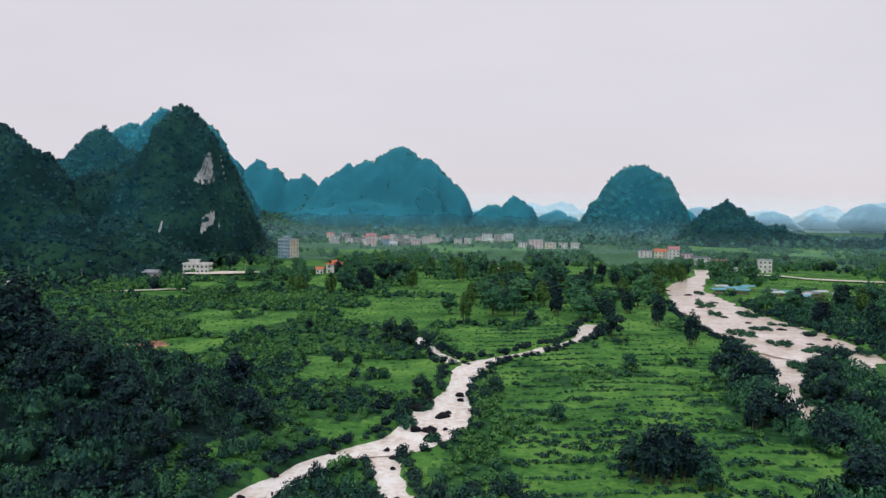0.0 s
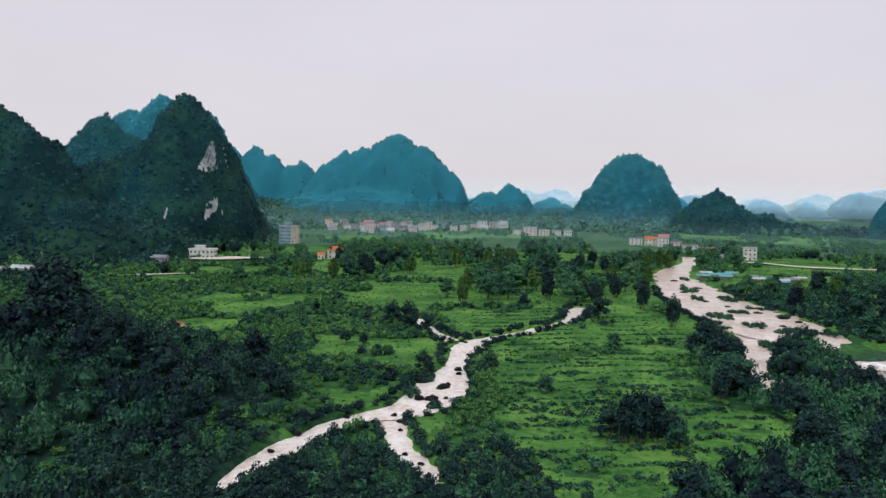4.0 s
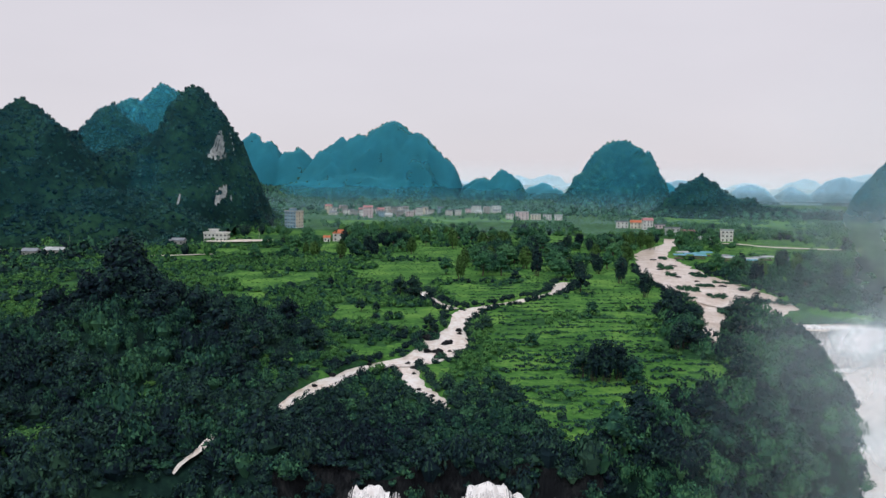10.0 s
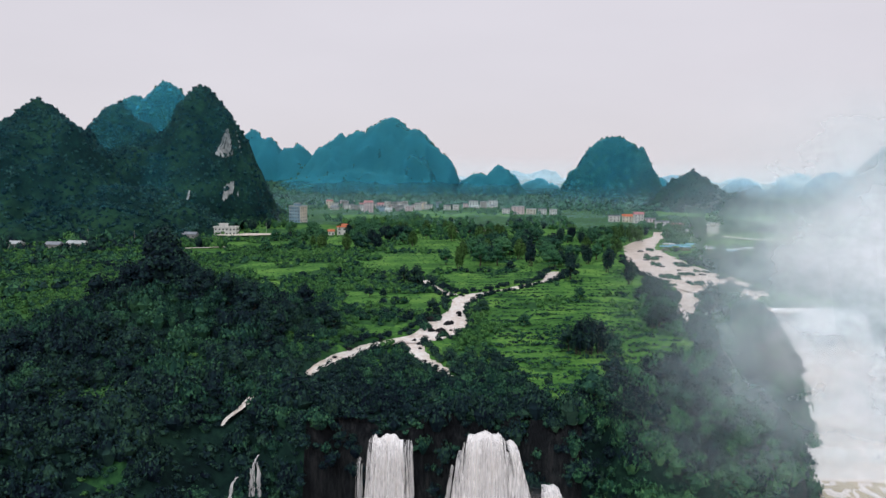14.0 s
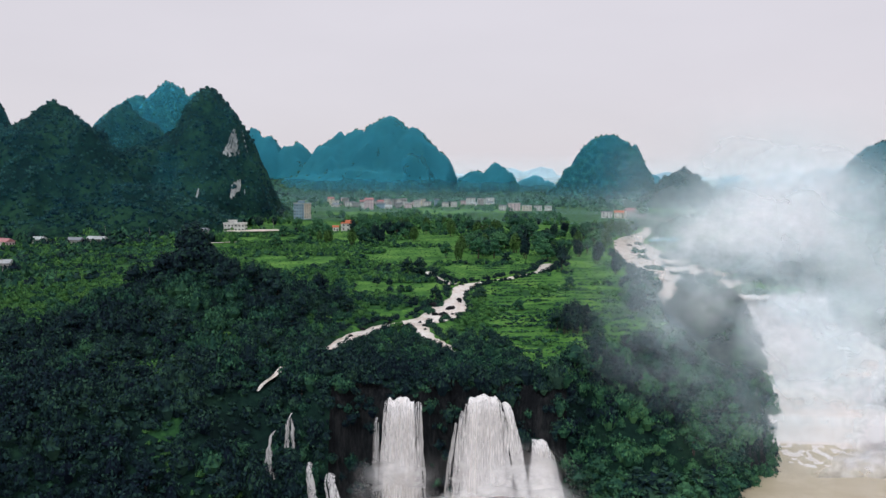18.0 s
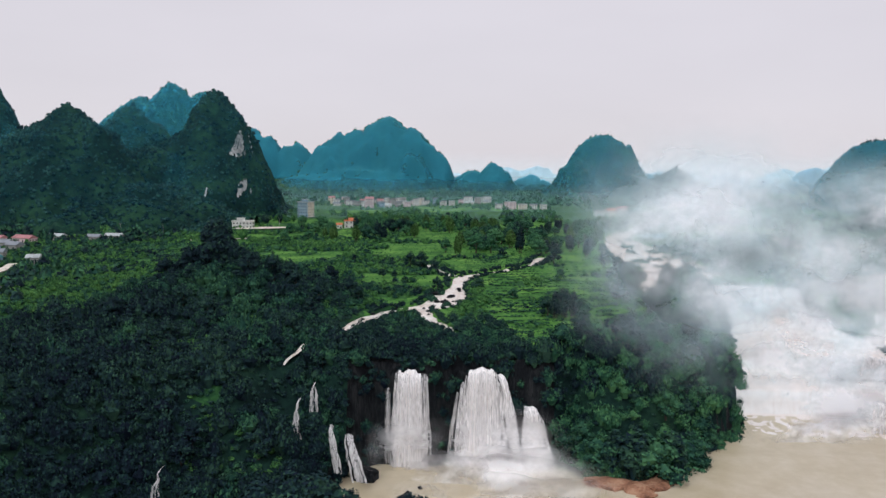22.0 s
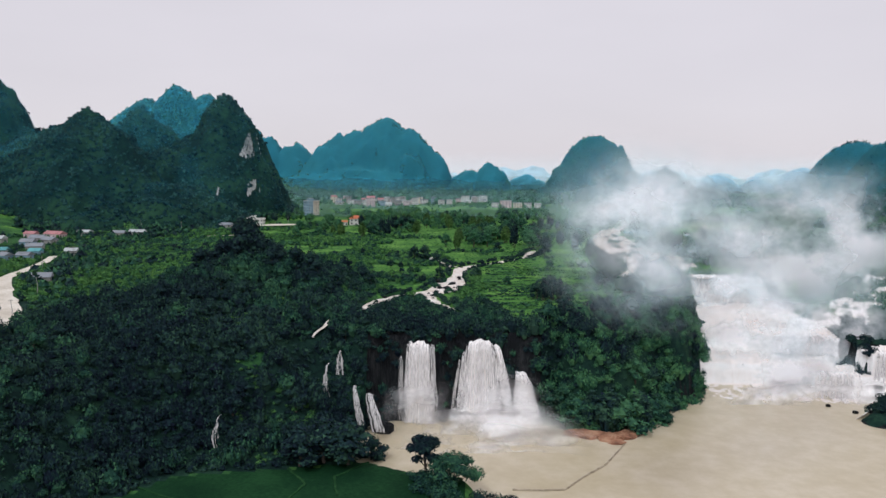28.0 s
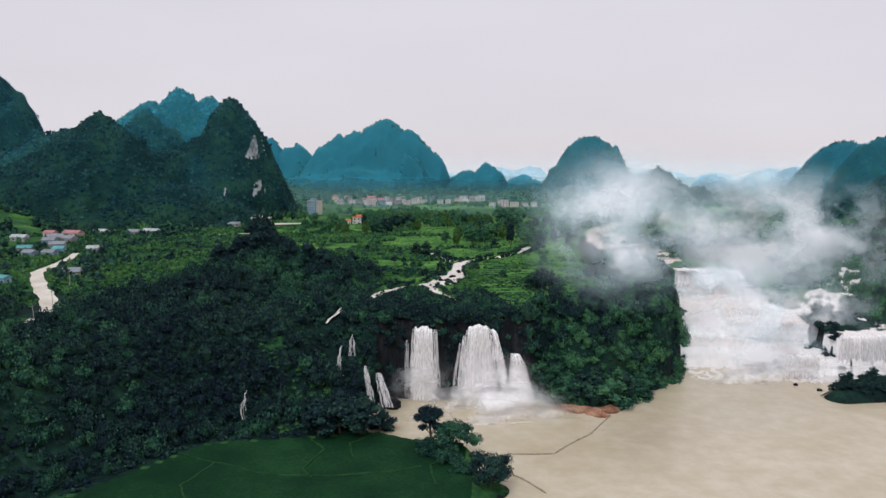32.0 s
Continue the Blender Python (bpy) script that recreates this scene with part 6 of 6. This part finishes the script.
for i, (x, y, r) in enumerate(((112, 250, 2.2), (104, 268, 1.8), (118, 236, 2.4), (98, 284, 2.0), (122, 228, 1.6), (110, 300, 2.6), (95, 318, 2.4), (108, 340, 2.0), (112, 218, 1.5), (126, 246, 1.8), (102, 376, 2.4))):
    boulder(x, y, water_level(x, y) - 0.2, r, 50 + i * 2.9, label="dark rock breaking the brown rapids", group="rocks in the river", flat=0.45)
for i, (x, y, r) in enumerate(((-22, -24, 0.9), (-19, -20, 0.7), (146, 22, 1.2), (150, 18, 0.9), (139, 30, 1.0), (152, 77, 1.3), (141, 77.5, 1.0), (147, 43, 0.8))):
    boulder(x, y, float(np.maximum(ground_z(np.array([x]), np.array([y]))[0], -0.2)) + 0.6, r, 90 + i * 1.9, label="dark rock standing out of the foaming water", group="rocks at the falls")
for i, (x, y, r) in enumerate(((38, -12, 6.0), (44, -15, 5.0), (33, -11, 4.5), (50, -12, 5.0), (55, -8, 4.0), (47, -19, 3.2))):
    boulder(x, y, 0.0, r, 120 + i * 5.1, "soil", "rock_shelf", "bare red rock shelf at the foot of the promontory", "red rock shelf", 0.32)
boulder(-36, -14, 1.0, 4.2, 140, "rock", "rock_shelf", "grey wet rock beside the plunge pool", "rocks at the falls", 0.8)

islet_spots, rng = [], np.random.default_rng(9)
for x, y, rx, ry in ((100, 330, 4, 12), (112, 292, 5, 8), (96, 292, 3, 6), (118, 262, 7, 3), (104, 250, 5, 4), (120, 240, 4, 4), (92, 236, 5, 8), (86, 214, 4, 7), (112, 206, 8, 4), (100, 216, 4, 5), (108, 190, 6, 6), (128, 205, 6, 4), (96, 176, 6, 8), (110, 386, 2, 8), (-21.8, 113, 2.6, 4.0), (-24.5, 100, 2.0, 3.4), (-17.6, 90, 1.6, 1.4), (80, 130, 4, 3), (114, 205, 6, 4)):
    for _ in range(int(1.6 * rx * ry / 2.2) + 4):
        a, q = rng.uniform(0, 6.28), rng.uniform(0, 1) ** 0.5
        xx, yy = x + rx * q * math.cos(a), y + ry * q * math.sin(a)
        r = rng.uniform(0.8, 1.9)
        islet_spots.append((xx, yy, water_level(xx, yy) - 0.4, r, r * rng.uniform(0.7, 1.3)))
scatter("islet_bushes", "low bushes on small islets in the brown river", "bushes", BUSH, islet_spots, M["leaf_mid"])
islet_spots = []
for x, y, rx, ry in ((176, 84, 12, 10), (168, 70, 5, 5), (163, 22, 12, 10), (180, 22, 16, 12), (158, 14, 8, 6), (172, 12, 10, 6), (52, -7, 7, 4), (58, -3, 5, 4), (165, 61, 5, 6), (163, 51, 4, 6), (160, 66, 4, 5), (198, 70, 8, 14), (204, 44, 8, 10)):
    for _ in range(int(rx * ry / 2.4) + 6):
        a, q = rng.uniform(0, 6.28), rng.uniform(0, 1) ** 0.5
        xx, yy = x + rx * q * math.cos(a), y + ry * q * math.sin(a)
        r = rng.uniform(1.2, 2.6)
        islet_spots.append((xx, yy, float(ground_z(np.array([xx]), np.array([yy]))[0]) - 0.3, r, r * rng.uniform(0.9, 1.6)))
scatter("falls_bushes", "dark bushes clinging to the rocks beside the falls", "bushes", FOREST, islet_spots, M["leaf_dark"])

M["pale_bamboo"] = two_scale("weathered_bamboo", (0.2, 0.16, 0.11), (0.36, 0.3, 0.22), (0.5, 0.43, 0.33), 0.6, 4, 0.8, 0.03)
boom = empty("floating_boom", (24, -58, 0), "weathered bamboo boom floating across the muddy pool", "boom")
for line in (((9, -61.8), (16.8, -61.7), (24.4, -60.7), (31.1, -50.6), (39.3, -40.2), (44.3, -29.9), (49, -20.2)), ((8.8, -78.7), (12.2, -81.6), (15.4, -86.1), (19.2, -92.4))):
    for (ax, ay), (bx, by) in zip(line, line[1:]):
        n = max(1, int(math.hypot(bx - ax, by - ay) / 3.5))
        for i in range(n):
            p, q = i / n, (i + 1) / n
            for off in (-0.22, 0.22):
                bm = bmesh.new()
                limb_mesh(bm, (ax + (bx - ax) * p, ay + (by - ay) * p + off, 0.18), (ax + (bx - ax) * q, ay + (by - ay) * q + off, 0.2), 0.2, 0.17, 6)
                part("pole", bm, M["pale_bamboo"], boom)
adopt(boom)

# paddy paths
for pts in ([(-60, -54), (-52, -66), (-56, -82), (-50, -92)], [(-36, -48), (-44, -60), (-40, -76)], [(-101, -72), (-84, -80), (-88, -98), (-80, -112)], [(-6, -64), (-16, -78), (-12, -96)], [(-84, -80), (-66, -88), (-52, -88), (-30, -84), (-16, -78)]):
    rows = []
    for (ax, ay), (bx, by) in zip(pts, pts[1:]):
        for i in range(10):
            t = i / 10
            x, y = ax + (bx - ax) * t, ay + (by - ay) * t
            x, y = x + 1.2 * float(vnoise(x, y, 9, 95)), y + 1.2 * float(vnoise(x, y, 9, 96))
            rows.append((x, y, float(ground_z(np.array([x]), np.array([y]))[0])))
    bm = bmesh.new()
    prev = None
    for (x, y, z), (x2, y2, z2) in zip(rows, rows[1:]):
        dx, dy = x2 - x, y2 - y
        ln_ = math.hypot(dx, dy) or 1
        nx, ny = -dy / ln_ * 0.28, dx / ln_ * 0.28
        ring = [bm.verts.new((x - nx * 1.6, y - ny * 1.6, z - 0.3)), bm.verts.new((x - nx, y - ny, z + 0.28)), bm.verts.new((x + nx, y + ny, z + 0.28)), bm.verts.new((x + nx * 1.6, y + ny * 1.6, z - 0.3))]
        if prev:
            for i in range(3):
                bm.faces.new((prev[i], prev[i + 1], ring[i + 1], ring[i]))
        prev = ring
    me = bpy.data.meshes.new("paddy_dike")
    bm.to_mesh(me)
    bm.free()
    me.materials.append(M["dike"])
    tagged(new("paddy_dike", me), "low earth dike winding through the rice paddy", "dike", kind="structure")
